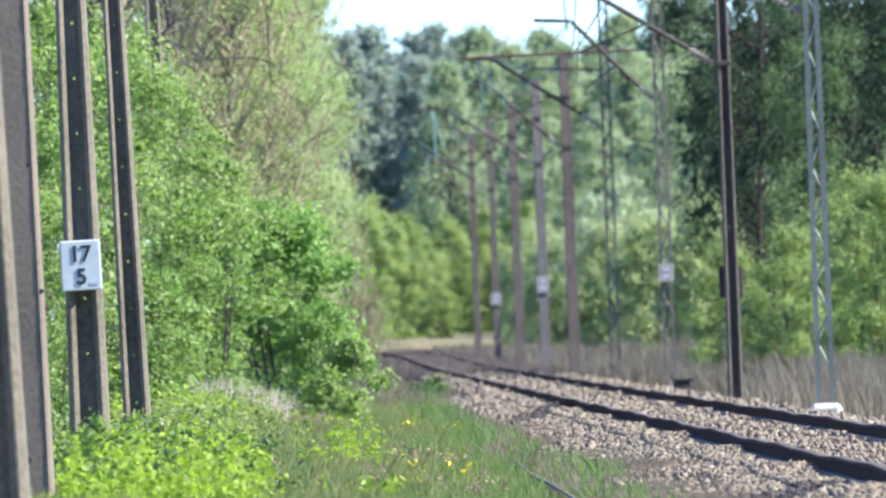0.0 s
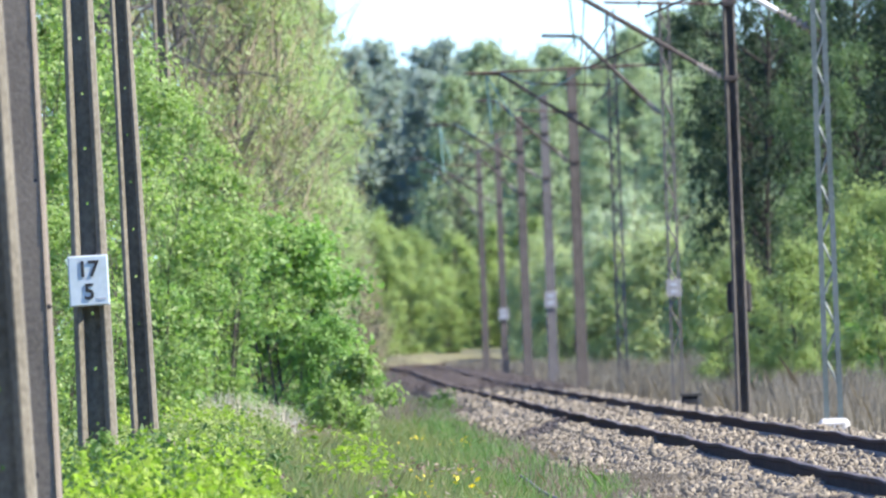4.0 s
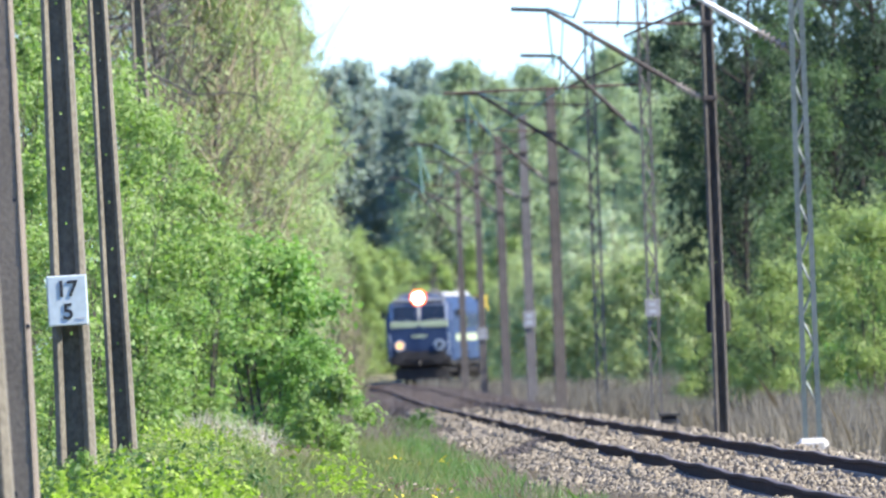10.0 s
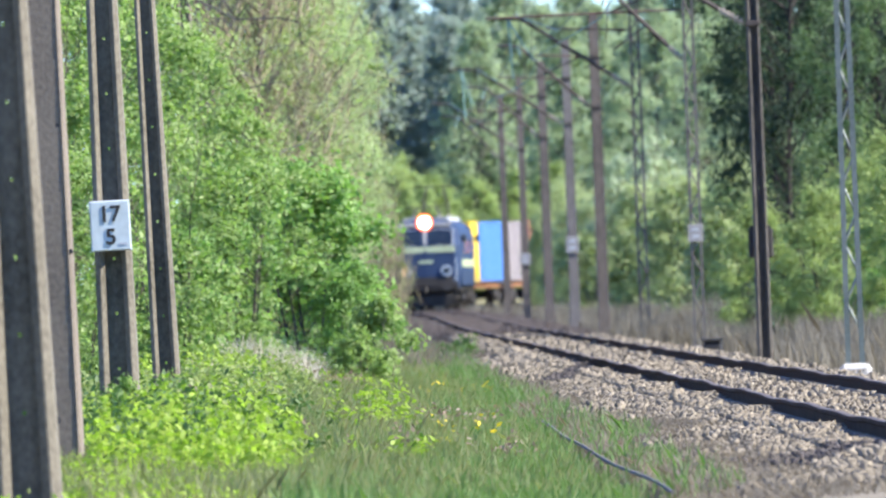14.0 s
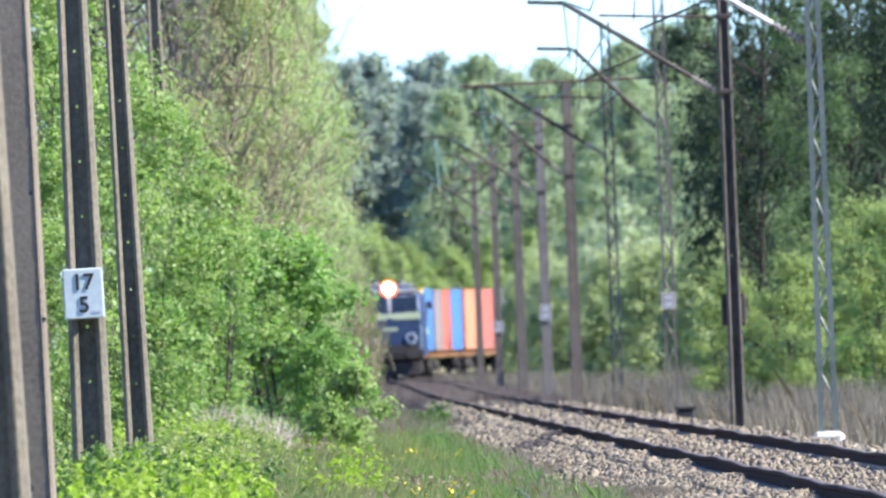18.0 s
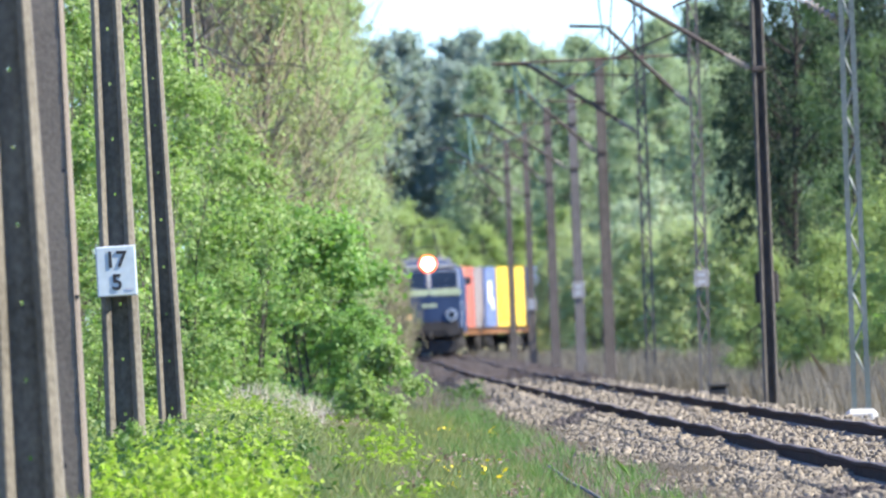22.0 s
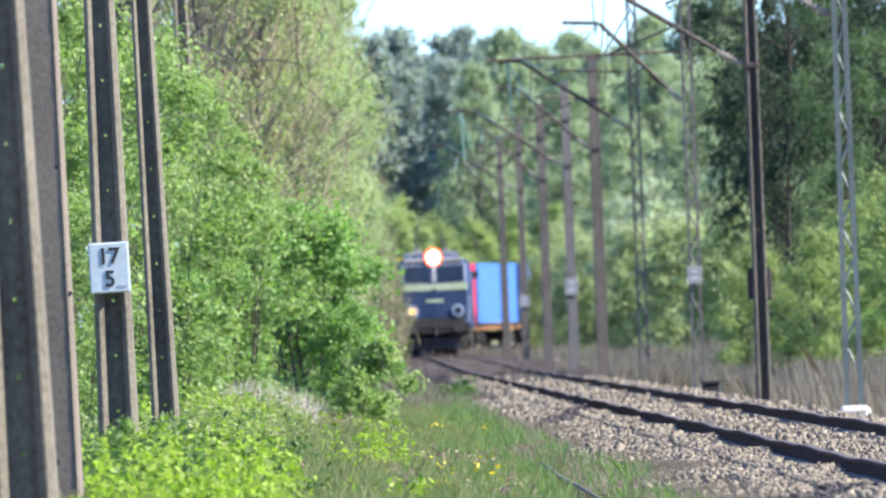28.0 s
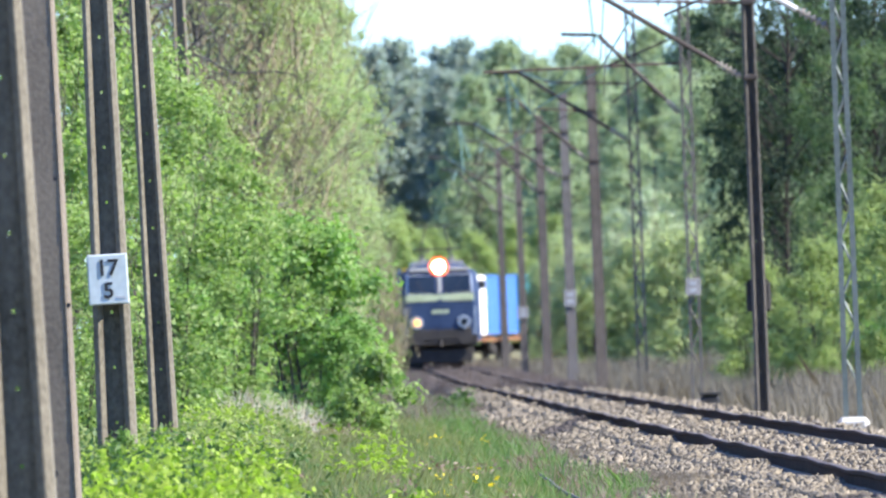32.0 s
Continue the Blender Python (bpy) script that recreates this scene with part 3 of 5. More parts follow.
def blades(name, label, spots, h0, h1, w, mat, seed, lean=0.35, category="grass"):
    """Upright blades of grass or straw: each a narrow bent strip. spots: (y0, y1, side0, side1, how many), beside the track."""
    rng = np.random.default_rng(seed)
    out = []
    for y0, y1, d0, d1, n in spots:
        y, d = rng.uniform(y0, y1, n), rng.uniform(d0, d1, n)
        x = track_x(y) + d
        clump = 0.5 + 0.5 * np.sin(x * 2.1 + np.sin(y * 0.31) * 2) * np.sin(y * 0.17 + x)
        broad = 0.8 + 0.2 * np.sin(x * 0.8 + y * 0.047) * np.sin(y * 0.031 - x * 1.3)
        h = ((h0 + (h1 - h0) * rng.uniform(0, 1, n) * (0.35 + 0.65 * clump)) * broad)[:, None]
        p = np.stack([x, y, ground_z(x, y) - 0.03], -1)
        a = rng.uniform(0, 6.28, n)
        t = np.stack([np.cos(a), np.sin(a), 0 * a], -1) * (w * rng.uniform(0.6, 1.4, n))[:, None]
        l = np.stack([rng.normal(0, lean, n), rng.normal(0, lean, n), np.ones(n)], -1)
        mid, tip = p + l * h * 0.55, p + l * h * np.array([1.35, 1.35, 0.95])
        out.append(np.stack([p - t, p + t, mid + t * 0.8, tip, mid - t * 0.8], 1))
    return tagged(quads(name, np.concatenate(out), mat, per=5), label, category, kind="stuff")


def weeds(name, label, spots, h, leaf, mat, seed, category="weeds", per=20):
    """Leafy herbs: many small upright heaps of leaves."""
    rng = np.random.default_rng(seed)
    out = []
    for y0, y1, d0, d1, n in spots:
        k = max(n // 9, 2)
        drift = rng.integers(0, k, n)
        y = (rng.uniform(y0, y1, k)[drift] + rng.normal(0, 1.2, n)).clip(y0, y1)
        d = (rng.uniform(d0, d1, k)[drift] + rng.normal(0, 0.22, n)).clip(d0 - 0.2, d1 + 0.2)
        x = track_x(y) + d
        z = ground_z(x, y)
        hh = h * rng.uniform(0.5, 1.1, k)[drift] * rng.uniform(0.6, 1.05, n)
        i = np.repeat(np.arange(n), per)
        g = rng.uniform(0.12, 1, len(i))
        spread = 0.11 * (1.15 - g)
        p = np.stack([x[i] + rng.normal(0, 1, len(i)) * spread, y[i] + rng.normal(0, 1, len(i)) * spread, z[i] + g * hh[i]], -1)
        nor = rng.normal(size=(len(i), 3)) * 0.7 + np.array([0, 0, 0.7])
        nor /= np.linalg.norm(nor, axis=1, keepdims=True)
        t = perpendicular(nor, rng)
        b = np.cross(nor, t)
        s = (leaf * rng.uniform(0.5, 1.3, len(i)))[:, None]
        out.append(np.stack([p - t * s * 0.5, p + b * s * 0.25, p + t * s * 0.5, p - b * s * 0.25], 1))
    return tagged(quads(name, np.concatenate(out), mat), label, category, kind="stuff")


# ---- H-shaped concrete posts ----
def h_post(e, w, deep, z0, z1, narrow, mat, flush=False, step=0.46, turn=0):
    """Two bevelled flanges and a sunk web with a row of small holes, narrowing upwards."""
    fl, high, hole = w * (0.1 if flush else 0.27), z1 - z0, 0.026
    spin = Matrix.Rotation(radians(turn), 4, "Z")

    def k(z):
        return 1 - (1 - narrow) * (z - z0) / high
    cut = fl * 0.44
    for s in (-1, 1):
        bm, rings, a, b, d = B(), [], s * w / 2 - fl / 2 - s * fl / 2, s * w / 2 + fl / 2 - s * fl / 2, deep / 2
        for z in (z0, z1):
            rings.append([bm.verts.new((x * k(z), y * k(z), z)) for x, y in ((a, d), (a, cut - d), (a + cut, -d), (b - cut, -d), (b, cut - d), (b, d))])
        for i in range(6):
            bm.faces.new((rings[0][i], rings[0][(i + 1) % 6], rings[1][(i + 1) % 6], rings[1][i]))
        bm.faces.new(rings[0][::-1])
        bm.faces.new(rings[1])
        bm.transform(spin)
        part("flange", bm, mat, e)
    z, thick = z0, deep * 0.4
    sunk = deep * 0.3 if not flush else -deep * 0.27
    while z < z1 - 0.1:
        top = min(z + step, z1)
        kk = k((z + top) / 2)
        iw = (w - 2 * fl) * kk + 0.006
        bm = B()
        box(bm, (0, sunk * kk, (z + top - hole) / 2), (iw, thick * kk, top - z - hole))
        if flush:
            box(bm, (0, sunk * kk, top - hole / 2), (iw, thick * kk, hole))
        else:
            for s in (-1, 1):
                box(bm, (s * (iw + hole) / 4, sunk * kk, top - hole / 2), ((iw - hole) / 2, thick * kk, hole))
        bm.transform(spin)
        part("web", bm, mat, e)
        z = top


# ---- overhead line ----
# y, mast x, where the slanting tube ends above the track, its outer end, kind of mast
MASTS = [(335, 5.32, 2.62, 2.0, "lattice"), (400, 4.84, 2.16, 1.55, "dark"), (465, 4.36, 2.67, 1.95, "open"), (530, 3.76, 1.25, 0.65, "open"),
         (595, 3.20, 1.30, 0.78, "brown"), (660, 2.75, 0.27, -0.47, "grey"), (725, 2.25, 0.55, -0.05, "brown"), (790, 1.70, -0.65, -1.25, "brown"),
         (855, 1.15, -0.35, -0.95, "brown")]


def lattice_post(e, low, h, w0, w1, mat, leg):
    """Two channel legs laced together with slanting flats, on a concrete plinth."""
    for sx in (-1, 1):
        for sy in (-1, 1):
            bm = B()
            box(bm, (0, 0, 0), (1, 1, 1))
            for v in bm.verts:
                k = w0 if v.co.z < 0 else w1
                v.co = Vector((sx * (k / 2) + v.co.x * leg, sy * (k / 2) + v.co.y * leg * 0.85, low + (v.co.z + 0.5) * (h - low)))
            part("leg", bm, mat, e)
    n = int(h / 0.42)
    for i in range(n):
        z0, z1 = 0.3 + (h - 0.4) * i / n, 0.3 + (h - 0.4) * (i + 1) / n
        k0, k1 = w0 + (w1 - w0) * z0 / h, w0 + (w1 - w0) * z1 / h
        for sy in (-1, 1):
            a = 1 if i % 2 == 0 else -1
            bm = B()
            rod(bm, (a * k0 / 2, sy * (k0 / 2 + 0.012), z0), (-a * k1 / 2, sy * (k1 / 2 + 0.012), z1), 0.019, sides=4)
            part("lacing_bar", bm, M["lacing"] if leg > 0.055 else mat, e)
        for sx in (-1, 1):
            a = -1 if i % 2 == 0 else 1
            bm = B()
            rod(bm, (sx * (k0 / 2 + 0.012), a * k0 / 2, z0), (sx * (k1 / 2 + 0.012), -a * k1 / 2, z1), 0.014, sides=4)
            part("lacing_bar", bm, M["lacing"] if leg > 0.055 else mat, e)


def catenary_mast(y, x, tip, end, kind):
    z0 = float(bank_z(y))
    g = float(ground_z(x, y)) - z0
    names = {"lattice": "grey-green lattice steel catenary mast with its bracket", "brown": "stained brown concrete catenary mast with its bracket",
             "dark": "dark brown concrete catenary mast with its bracket", "grey": "grey concrete catenary mast with its bracket", "open": "slender open steel catenary mast with its bracket"}
    e = thing("catenary_mast", pose(x, y, z0), names[kind] + " beside the track", "catenary mast", "masts along the line")
    h = 8.3
    if kind in ("lattice", "open"):
        wide = 0.20 if kind == "lattice" else 0.19
        lattice_post(e, g + 0.1, h, wide, wide * (0.62 if kind == "lattice" else 0.9), M["lattice"] if kind == "lattice" else M["mast_open"], 0.074 if kind == "lattice" else 0.05)
        if kind == "lattice":
            part("plinth", box(B(), (0, 0, g + 0.05), (0.46, 0.46, 0.34), 0.07), M["plinth"], e, "whitish concrete plinth")
        else:
            part("foot", box(B(), (0, 0, g + 0.02), (0.4, 0.4, 0.3), 0.03), M["mast_grey"], e)
    else:
        h_post(e, 0.25 if y < 500 else 0.29 if y < 760 else 0.25, 0.2, g - 0.3, 7.7, 0.8, M["mast_" + kind], y > 500, 1.1, 3)
        for z in (5.36, 6.62):
            part("collar", box(B(), (0, 0, z), (0.25, 0.22, 0.09), 0.015), M["tube"], e)
    # slanting tube with its insulator, tie rod above, level registration arm at the outer end
    t, o = tip - x, end - x
    root, head = Vector((-0.14, 0, 5.36)), Vector((t, 0, 6.95))
    split = root.lerp(head, 0.17)
    bm = B()
    rod(bm, split, head, 0.042, sides=8)
    part("slanting_tube", bm, M["galvanised" if kind == "lattice" else "tube"], e)
    ins = part("insulator", rod(B(), root, split, 0.028, sides=8), M["porcelain"], e, "pale porcelain insulator")
    for i in range(5):
        c = root.lerp(split, 0.15 + 0.17 * i)
        d = (split - root).normalized() * 0.02
        part("shed", rod(B(), c - d, c + d, 0.075, 0.055, 10), M["porcelain"], ins)
    part("level_arm", rod(B(), head, (o, 0, 6.99), 0.036, sides=8), M["tube"], e)
    part("tie_rod", rod(B(), (-0.12, 0, 6.62 if y != 465 else 6.34), (t * 0.78 if y != 465 else -3.95, 0, 6.72 if y != 465 else 6.30), 0.026, sides=6), M["tie"], e, "rust-red tie rod")
    part("hanger", rod(B(), (t * 0.9, 0, 6.85), (t * 0.9 - 0.1, 0, 5.75), 0.012, sides=5), M["tube"], e)
    if y in (530, 660):
        # greenish links that hang from the carrier to the contact wire
        part("link", rod(B(), (o + 0.3, 0, 6.97), (o + 0.38, 0, 5.62), 0.03, sides=6), M["wire"], e, "greenish copper link")
        part("link", rod(B(), (o + 0.3, 0, 6.95), (o + (0.85 if y == 530 else 0.58), 0, 6.0), 0.026, sides=6), M["wire"], e, "greenish copper link")
    part("steady_arm", rod(B(), (t * 0.45, 0, 6.1), (t + 0.25, 0, 5.62), 0.02, sides=6), M["tube"], e)
    return e


def mast_plate(y, x, z, w, h, front):
    """A small white number plate on a mast; its writing is too small to read."""
    e = thing("mast_plate", pose(x, y - front, z), "small greyish white worn plate on a catenary mast", "sign", "plates on the masts")
    part("panel", box(B(), (0, 0, 0), (w, 0.02, h), 0.004), M["plate_worn"], e)
    for k in (0.2, -0.2):
        part("bar", box(B(), (0, -0.012, k * h), (w * 0.45, 0.006, h * 0.16)), M["mark"], e, "grey marking")
    return e


def wire_run(name, label, pts, r):
    e = thing(name, pose(0, 0, 0), label, "overhead wire")
    for a, b in zip(pts[:-1], pts[1:]):
        part("span", rod(B(), a, b, r, sides=5), M["wire"], e)
    return e


def build_overhead():
    for row in MASTS:
        catenary_mast(*row)
    mast_plate(790, 1.70, 1.70, 0.36, 0.40, 0.125)
    mast_plate(660, 2.74, 2.0, 0.36, 0.46, 0.125)
    mast_plate(465, 4.35, 1.95, 0.30, 0.34, 0.16)
    e = thing("equipment_case", pose(4.84, 400.17, 1.66), "dark sheet-metal equipment case behind a catenary mast", "equipment case")
    part("housing", box(B(), (0, 0.06, 0), (0.42, 0.14, 0.50), 0.03), M["under"], e)
    part("lid", box(B(), (0, 0.06, 0.27), (0.36, 0.18, 0.05), 0.015), M["under"], e)
    contact, carrier = [], []
    for i, (y, x, tip, end, kind) in enumerate(MASTS):
        z = float(bank_z(y))
        contact.append((float(track_x(y)) + (0.2 if i % 2 else -0.2), y, z + 5.55))
        carrier.append((tip, y, z + 6.98))
        if i + 1 < len(MASTS):
            y2, tip2 = MASTS[i + 1][0], MASTS[i + 1][2]
            carrier.append(((tip + tip2) / 2, (y + y2) / 2, z + 6.35))
    e = wire_run("contact_wire", "greenish copper contact wire over the track", contact, 0.014)
    e = wire_run("carrier_wire", "sagging greenish carrier wire over the track", carrier, 0.016)


# ---- the row of concrete poles on the other side ----
def ribbed_pole(x, y, turn, lean, w, label, flush=False, mat="concrete", narrow=0.42):
    """An H-shaped concrete pole: two flanges and a sunk web with a row of holes."""
    g = float(ground_z(x, y))
    e = thing("concrete_pole", pose(x, y, g - 0.35, 0, lean, turn), label, "pole", "poles beside the track")
    h_post(e, w, 0.22, 0, 9.4, narrow, M[mat], flush, turn=0)
    return e


def text_part(body, size, at, parent, mat):
    cu = bpy.data.curves.new("numeral", "FONT")
    cu.body, cu.size, cu.align_x, cu.align_y, cu.extrude, cu.offset = body, size, "CENTER", "CENTER", 0.003, 0.004
    cu.materials.append(mat)
    tmp = new("numeral", cu)
    dg = bpy.context.evaluated_depsgraph_get()
    me = bpy.data.meshes.new_from_object(tmp.evaluated_get(dg))
    bpy.data.objects.remove(tmp)
    ob = new("numeral", me)
    ob.parent = parent
    ob.matrix_basis = pose(*at, 90, 0, 0)
    return tagged(ob, "black painted digits " + body)


def build_poles():
    ribbed_pole(-2.675, 140, -3, -1.0, 0.405, "grey ribbed concrete pole standing in the weeds", narrow=0.33)
    buff = ribbed_pole(-2.945, 165, -6, -0.3, 0.37, "weathered buff concrete pole with a flat face", True, "concrete_warm")
    ribbed_pole(-2.99, 198, -4, -0.5, 0.34, "grey ribbed concrete pole carrying a distance plate")
    ribbed_pole(-3.02, 231, -3, -1.2, 0.275, "leaning grey ribbed concrete pole in tall weeds")
    ribbed_pole(-4.60, 396, -3, -0.8, 0.40, "grey ribbed concrete pole among the trees")
    for x, z, r in ((-2.945, 0.45, 0.032), (-2.80, 1.62, 0.018), (-2.86, 2.5, 0.014)):
        at = buff.matrix_world.inverted() @ Vector((x, 164.9, z))
        face = -0.103 * (1 - 0.58 * at.z / 9.4)
        part("hole", rod(B(), (at.x, face - 0.003, at.z), (at.x, face + 0.02, at.z), r, r * 0.8, 7), M["black"], buff, "dark knocked-out hole")
    e = thing("distance_plate", pose(-3.02, 197.76, 1.87, 0, -1.2, -2), "white enamel distance plate with black digits on a concrete pole", "sign")
    part("panel", box(B(), (0, 0, 0), (0.325, 0.012, 0.41), 0.006), M["plate"], e)
    part("rim", box(B(), (0, 0.012, 0), (0.337, 0.010, 0.422), 0.004), M["mark"], e)
    text_part("17", 0.185, (0.0, -0.011, 0.092), e, M["black"])
    text_part("5", 0.185, (0.0, -0.011, -0.098), e, M["black"])
    for s in (-1, 1):
        part("strap", box(B(), (0, 0.13, s * 0.12), (0.30, 0.25, 0.03), 0.004), M["mark"], e)
    part("bar", box(B(), (0.10, -0.008, -0.155), (0.07, 0.005, 0.018)), M["mark"], e, "faint grey marking")


# ---- the train ----
def wheelset(parent, y, r, name="wheelset"):
    bm = B()
    for s in (-0.75, 0.75):
        rod(bm, (s - 0.06, 0, 0), (s + 0.06, 0, 0), r, sides=20)
        rod(bm, (s * 0.93 - 0.02, 0, 0), (s * 0.93 + 0.02, 0, 0), r + 0.03, sides=20)
    rod(bm, (-0.72, 0, 0), (0.72, 0, 0), 0.08, sides=8)
    ob = part(name, bm, M["under"], parent)
    ob.location = (0, y, r)
    WHEELS.append((ob, y, r))
    return ob


def bogie(parent, y, base, r):
    bm = B()
    for s in (-1, 1):
        box(bm, (s * 1.02, y, r + 0.12), (0.14, base + 1.1, 0.30), 0.03)
        for e in (-0.5, 0.5):
            box(bm, (s * 1.06, y + e * base, r), (0.24, 0.34, 0.34), 0.04)
        rod(bm, (s * 1.06, y, r - 0.2), (s * 1.06, y, r + 0.35), 0.12, sides=10)
    box(bm, (0, y, r + 0.14), (2.0, 0.5, 0.25), 0.03)
    return part("bogie", bm, M["under"], parent)


WHEELS, VEHICLES = [], []


def engine():
    """Electric engine, nose towards -y; origin on the rail tops at its middle."""
    e = thing("locomotive", pose(0, 0, 0), "dark blue electric freight locomotive with a pale band and lit headlight", "locomotive")
    L, W = 14.2, 1.49
    side = [(-W, 1.02), (-W, 3.05), (-W + 0.16, 3.45), (-1.05, 3.72), (-0.5, 3.84), (0.5, 3.84), (1.05, 3.72), (W - 0.16, 3.45), (W, 3.05), (W, 1.02)]
    bm = prism(B(), side, -L / 2 + 0.95, L / 2 - 0.95)
    part("body", bm, M["loco_blue"], e)
    for end in (-1, 1):
        # cab: upright chest, raked window part, rounded corners in plan
        rings = []
        bm = B()
        for back, z, half, round_in in ((0.0, 0.95, 1.30, 0.22), (-0.04, 1.5, 1.38, 0.2), (0.0, 2.72, 1.42, 0.18), (0.2, 3.45, 1.30, 0.2), (0.34, 3.62, 1.08, 0.2), (0.7, 3.82, 0.6, 0.2)):
            y = end * (L / 2 - back)
            ring = [(-W if z < 3.3 else -half - 0.1, end * (L / 2 - 0.95)), (-half - (0.08 if z < 3.3 else 0), end * (L / 2 - back - 0.36)), (-half + round_in, y), (0, y + end * 0.05), (half - round_in, y), (half + (0.08 if z < 3.3 else 0), end * (L / 2 - back - 0.36)), (W if z < 3.3 else half + 0.1, end * (L / 2 - 0.95))]
            rings.append([bm.verts.new((px, py, z)) for px, py in ring])
        for a, b in zip(rings[:-1], rings[1:]):
            for i in range(6):
                bm.faces.new((a[i], a[i + 1], b[i + 1], b[i]))
        bm.faces.new(rings[-1])
        bm.faces.new(rings[0][::-1])
        bmesh.ops.recalc_face_normals(bm, faces=bm.faces)
        cab = part("cab", bm, M["loco_blue"], e)
        q = Euler((end * radians(15.3), 0, 0)).to_matrix()
        for s in (-1, 1):
            part("windscreen", box(B(), (s * 0.66, end * (L / 2 - 0.055), 3.08), (1.0, 0.05, 0.66), 0.02, q), M["glass"], cab, "dark windscreen pane")
            part("windscreen_frame", box(B(), (s * 0.66, end * (L / 2 - 0.085), 3.08), (1.1, 0.05, 0.74), 0.02, q), M["steelrim"], cab)
            part("wiper", rod(B(), (s * 0.6, end * (L / 2 + 0.03), 2.8), (s * 0.82, end * (L / 2 - 0.02), 3.2), 0.012, sides=5), M["black"], cab)
            rim = part("lamp_rim", rod(B(), (s * 0.87, end * (L / 2 - 0.05), 1.66), (s * 0.87, end * (L / 2 + 0.13), 1.66), 0.235, sides=18), M["steelrim"], cab, "pale round lamp housing")
            lit = s < 0
            part("lamp_glass", rod(B(), (s * 0.87, end * (L / 2 + 0.12), 1.66), (s * 0.87, end * (L / 2 + 0.15), 1.66), 0.14, sides=16), M["lamp_side"] if lit and end < 0 else M["glass"], rim, "lit amber marker lamp" if lit and end < 0 else "unlit lamp glass")
            buf = part("buffer", rod(B(), (s * 0.875, end * (L / 2 - 0.1), 1.05), (s * 0.875, end * (L / 2 + 0.45), 1.05), 0.11, sides=12), M["under"], e)
            part("buffer_disc", rod(B(), (s * 0.875, end * (L / 2 + 0.45), 1.05), (s * 0.875, end * (L / 2 + 0.52), 1.05), 0.24, sides=18), M["under"], buf)
            part("handrail", rod(B(), (s * 1.28, end * (L / 2 + 0.06), 1.2), (s * 1.28, end * (L / 2 + 0.04), 2.2), 0.018, sides=6), M["steelrim"], cab)
            part("mirror", box(B(), (s * 1.62, end * (L / 2 - 0.75), 3.0), (0.16, 0.06, 0.32), 0.02), M["black"], cab)
        part("window_post", box(B(), (0, end * (L / 2 - 0.04), 3.08), (0.11, 0.05, 0.72), 0.02, q), M["loco_roof"], cab, "pale post between the windscreens")
        part("cab_visor", box(B(), (0, end * (L / 2 - 0.36), 3.60), (2.25, 0.46, 0.14), 0.04), M["loco_roof"], cab, "pale grey edge of the cab roof")
        part("pale_band", box(B(), (0, end * (L / 2 + 0.025), 2.56), (2.5, 0.06, 0.26), 0.02), M["loco_band"], cab, "pale yellow-green band")
        part("number_bar", box(B(), (0.0, end * (L / 2 + 0.06), 2.05), (0.62, 0.03, 0.12)), M["loco_band"], cab)
        hood = part("headlight_housing", rod(B(), (0, end * (L / 2 - 0.75), 3.71), (0, end * (L / 2 - 0.10), 3.71), 0.21, sides=18), M["loco_roof"], cab)
        part("headlight_glass", rod(B(), (0, end * (L / 2 - 0.11), 3.71), (0, end * (L / 2 - 0.07), 3.71), 0.22, sides=18), M["lamp_top"] if end < 0 else M["glass"], hood, "bright lit headlight" if end < 0 else "unlit headlight")
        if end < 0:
            # emissive disc added behind the glass to draw the halo of glare
            part("headlight_reflector", rod(B(), (0, -L / 2 + 0.15, 3.71), (0, -L / 2 + 0.12, 3.71), 0.36, sides=20), M["lamp_halo"], hood, "orange ring added as the headlight halo")
        # black panel added for both the dark paint and the shade below the lamps
        part("apron", box(B(), (0, end * (L / 2 + 0.035), 1.20), (2.3, 0.1, 0.42), 0.03), M["under"], cab, "black lower front")
        part("buffer_beam", box(B(), (0, end * (L / 2 - 0.02), 1.0), (2.7, 0.16, 0.36), 0.02), M["under"], e)
        part("coupling", rod(B(), (0, end * (L / 2), 1.0), (0, end * (L / 2 + 0.4), 0.75), 0.05, sides=8), M["under"], e)
        part("plough", box(B(), (0, end * (L / 2 - 0.25), 0.42), (2.3, 0.06, 0.5), 0.02), M["under"], e)
        bogie(e, end * 4.1, 2.9, 0.62)
        for k in (-1.45, 1.45):
            wheelset(e, end * 4.1 + k, 0.62)
        # pantograph: a folded or raised diamond on its base
        base = thing_part("pantograph", e)
        zb, up = 3.98, 1.15 if end > 0 else 0.25
        yc = end * 4.6
        for s in (-0.55, 0.55):
            part("insulator", rod(B(), (s, yc, 3.8), (s, yc, zb + 0.1), 0.07, sides=8), M["porcelain"], base)
            for d in (-1, 1):
                part("lower_arm", rod(B(), (s, yc + d * 0.25, zb + 0.1), (s * 0.9, yc + d * 1.1, zb + 0.1 + up * 0.5), 0.026, sides=6), M["tube"], base)
                part("upper_arm", rod(B(), (s * 0.9, yc + d * 1.1, zb + 0.1 + up * 0.5), (s * 0.6, yc + d * 0.1, zb + 0.1 + up), 0.022, sides=6), M["tube"], base)
        part("contact_shoe", box(B(), (0, yc, zb + 0.14 + up), (1.75, 0.3, 0.05), 0.015), M["tube"], base)
    roof = [(-1.0, 3.75), (-0.9, 3.93), (0.9, 3.93), (1.0, 3.75)]
    part("roof", prism(B(), roof, -L / 2 + 1.2, L / 2 - 1.2), M["loco_roof"], e)
    part("underframe", box(B(), (0, 0, 0.92), (2.7, L - 0.6, 0.26), 0.02), M["under"], e)
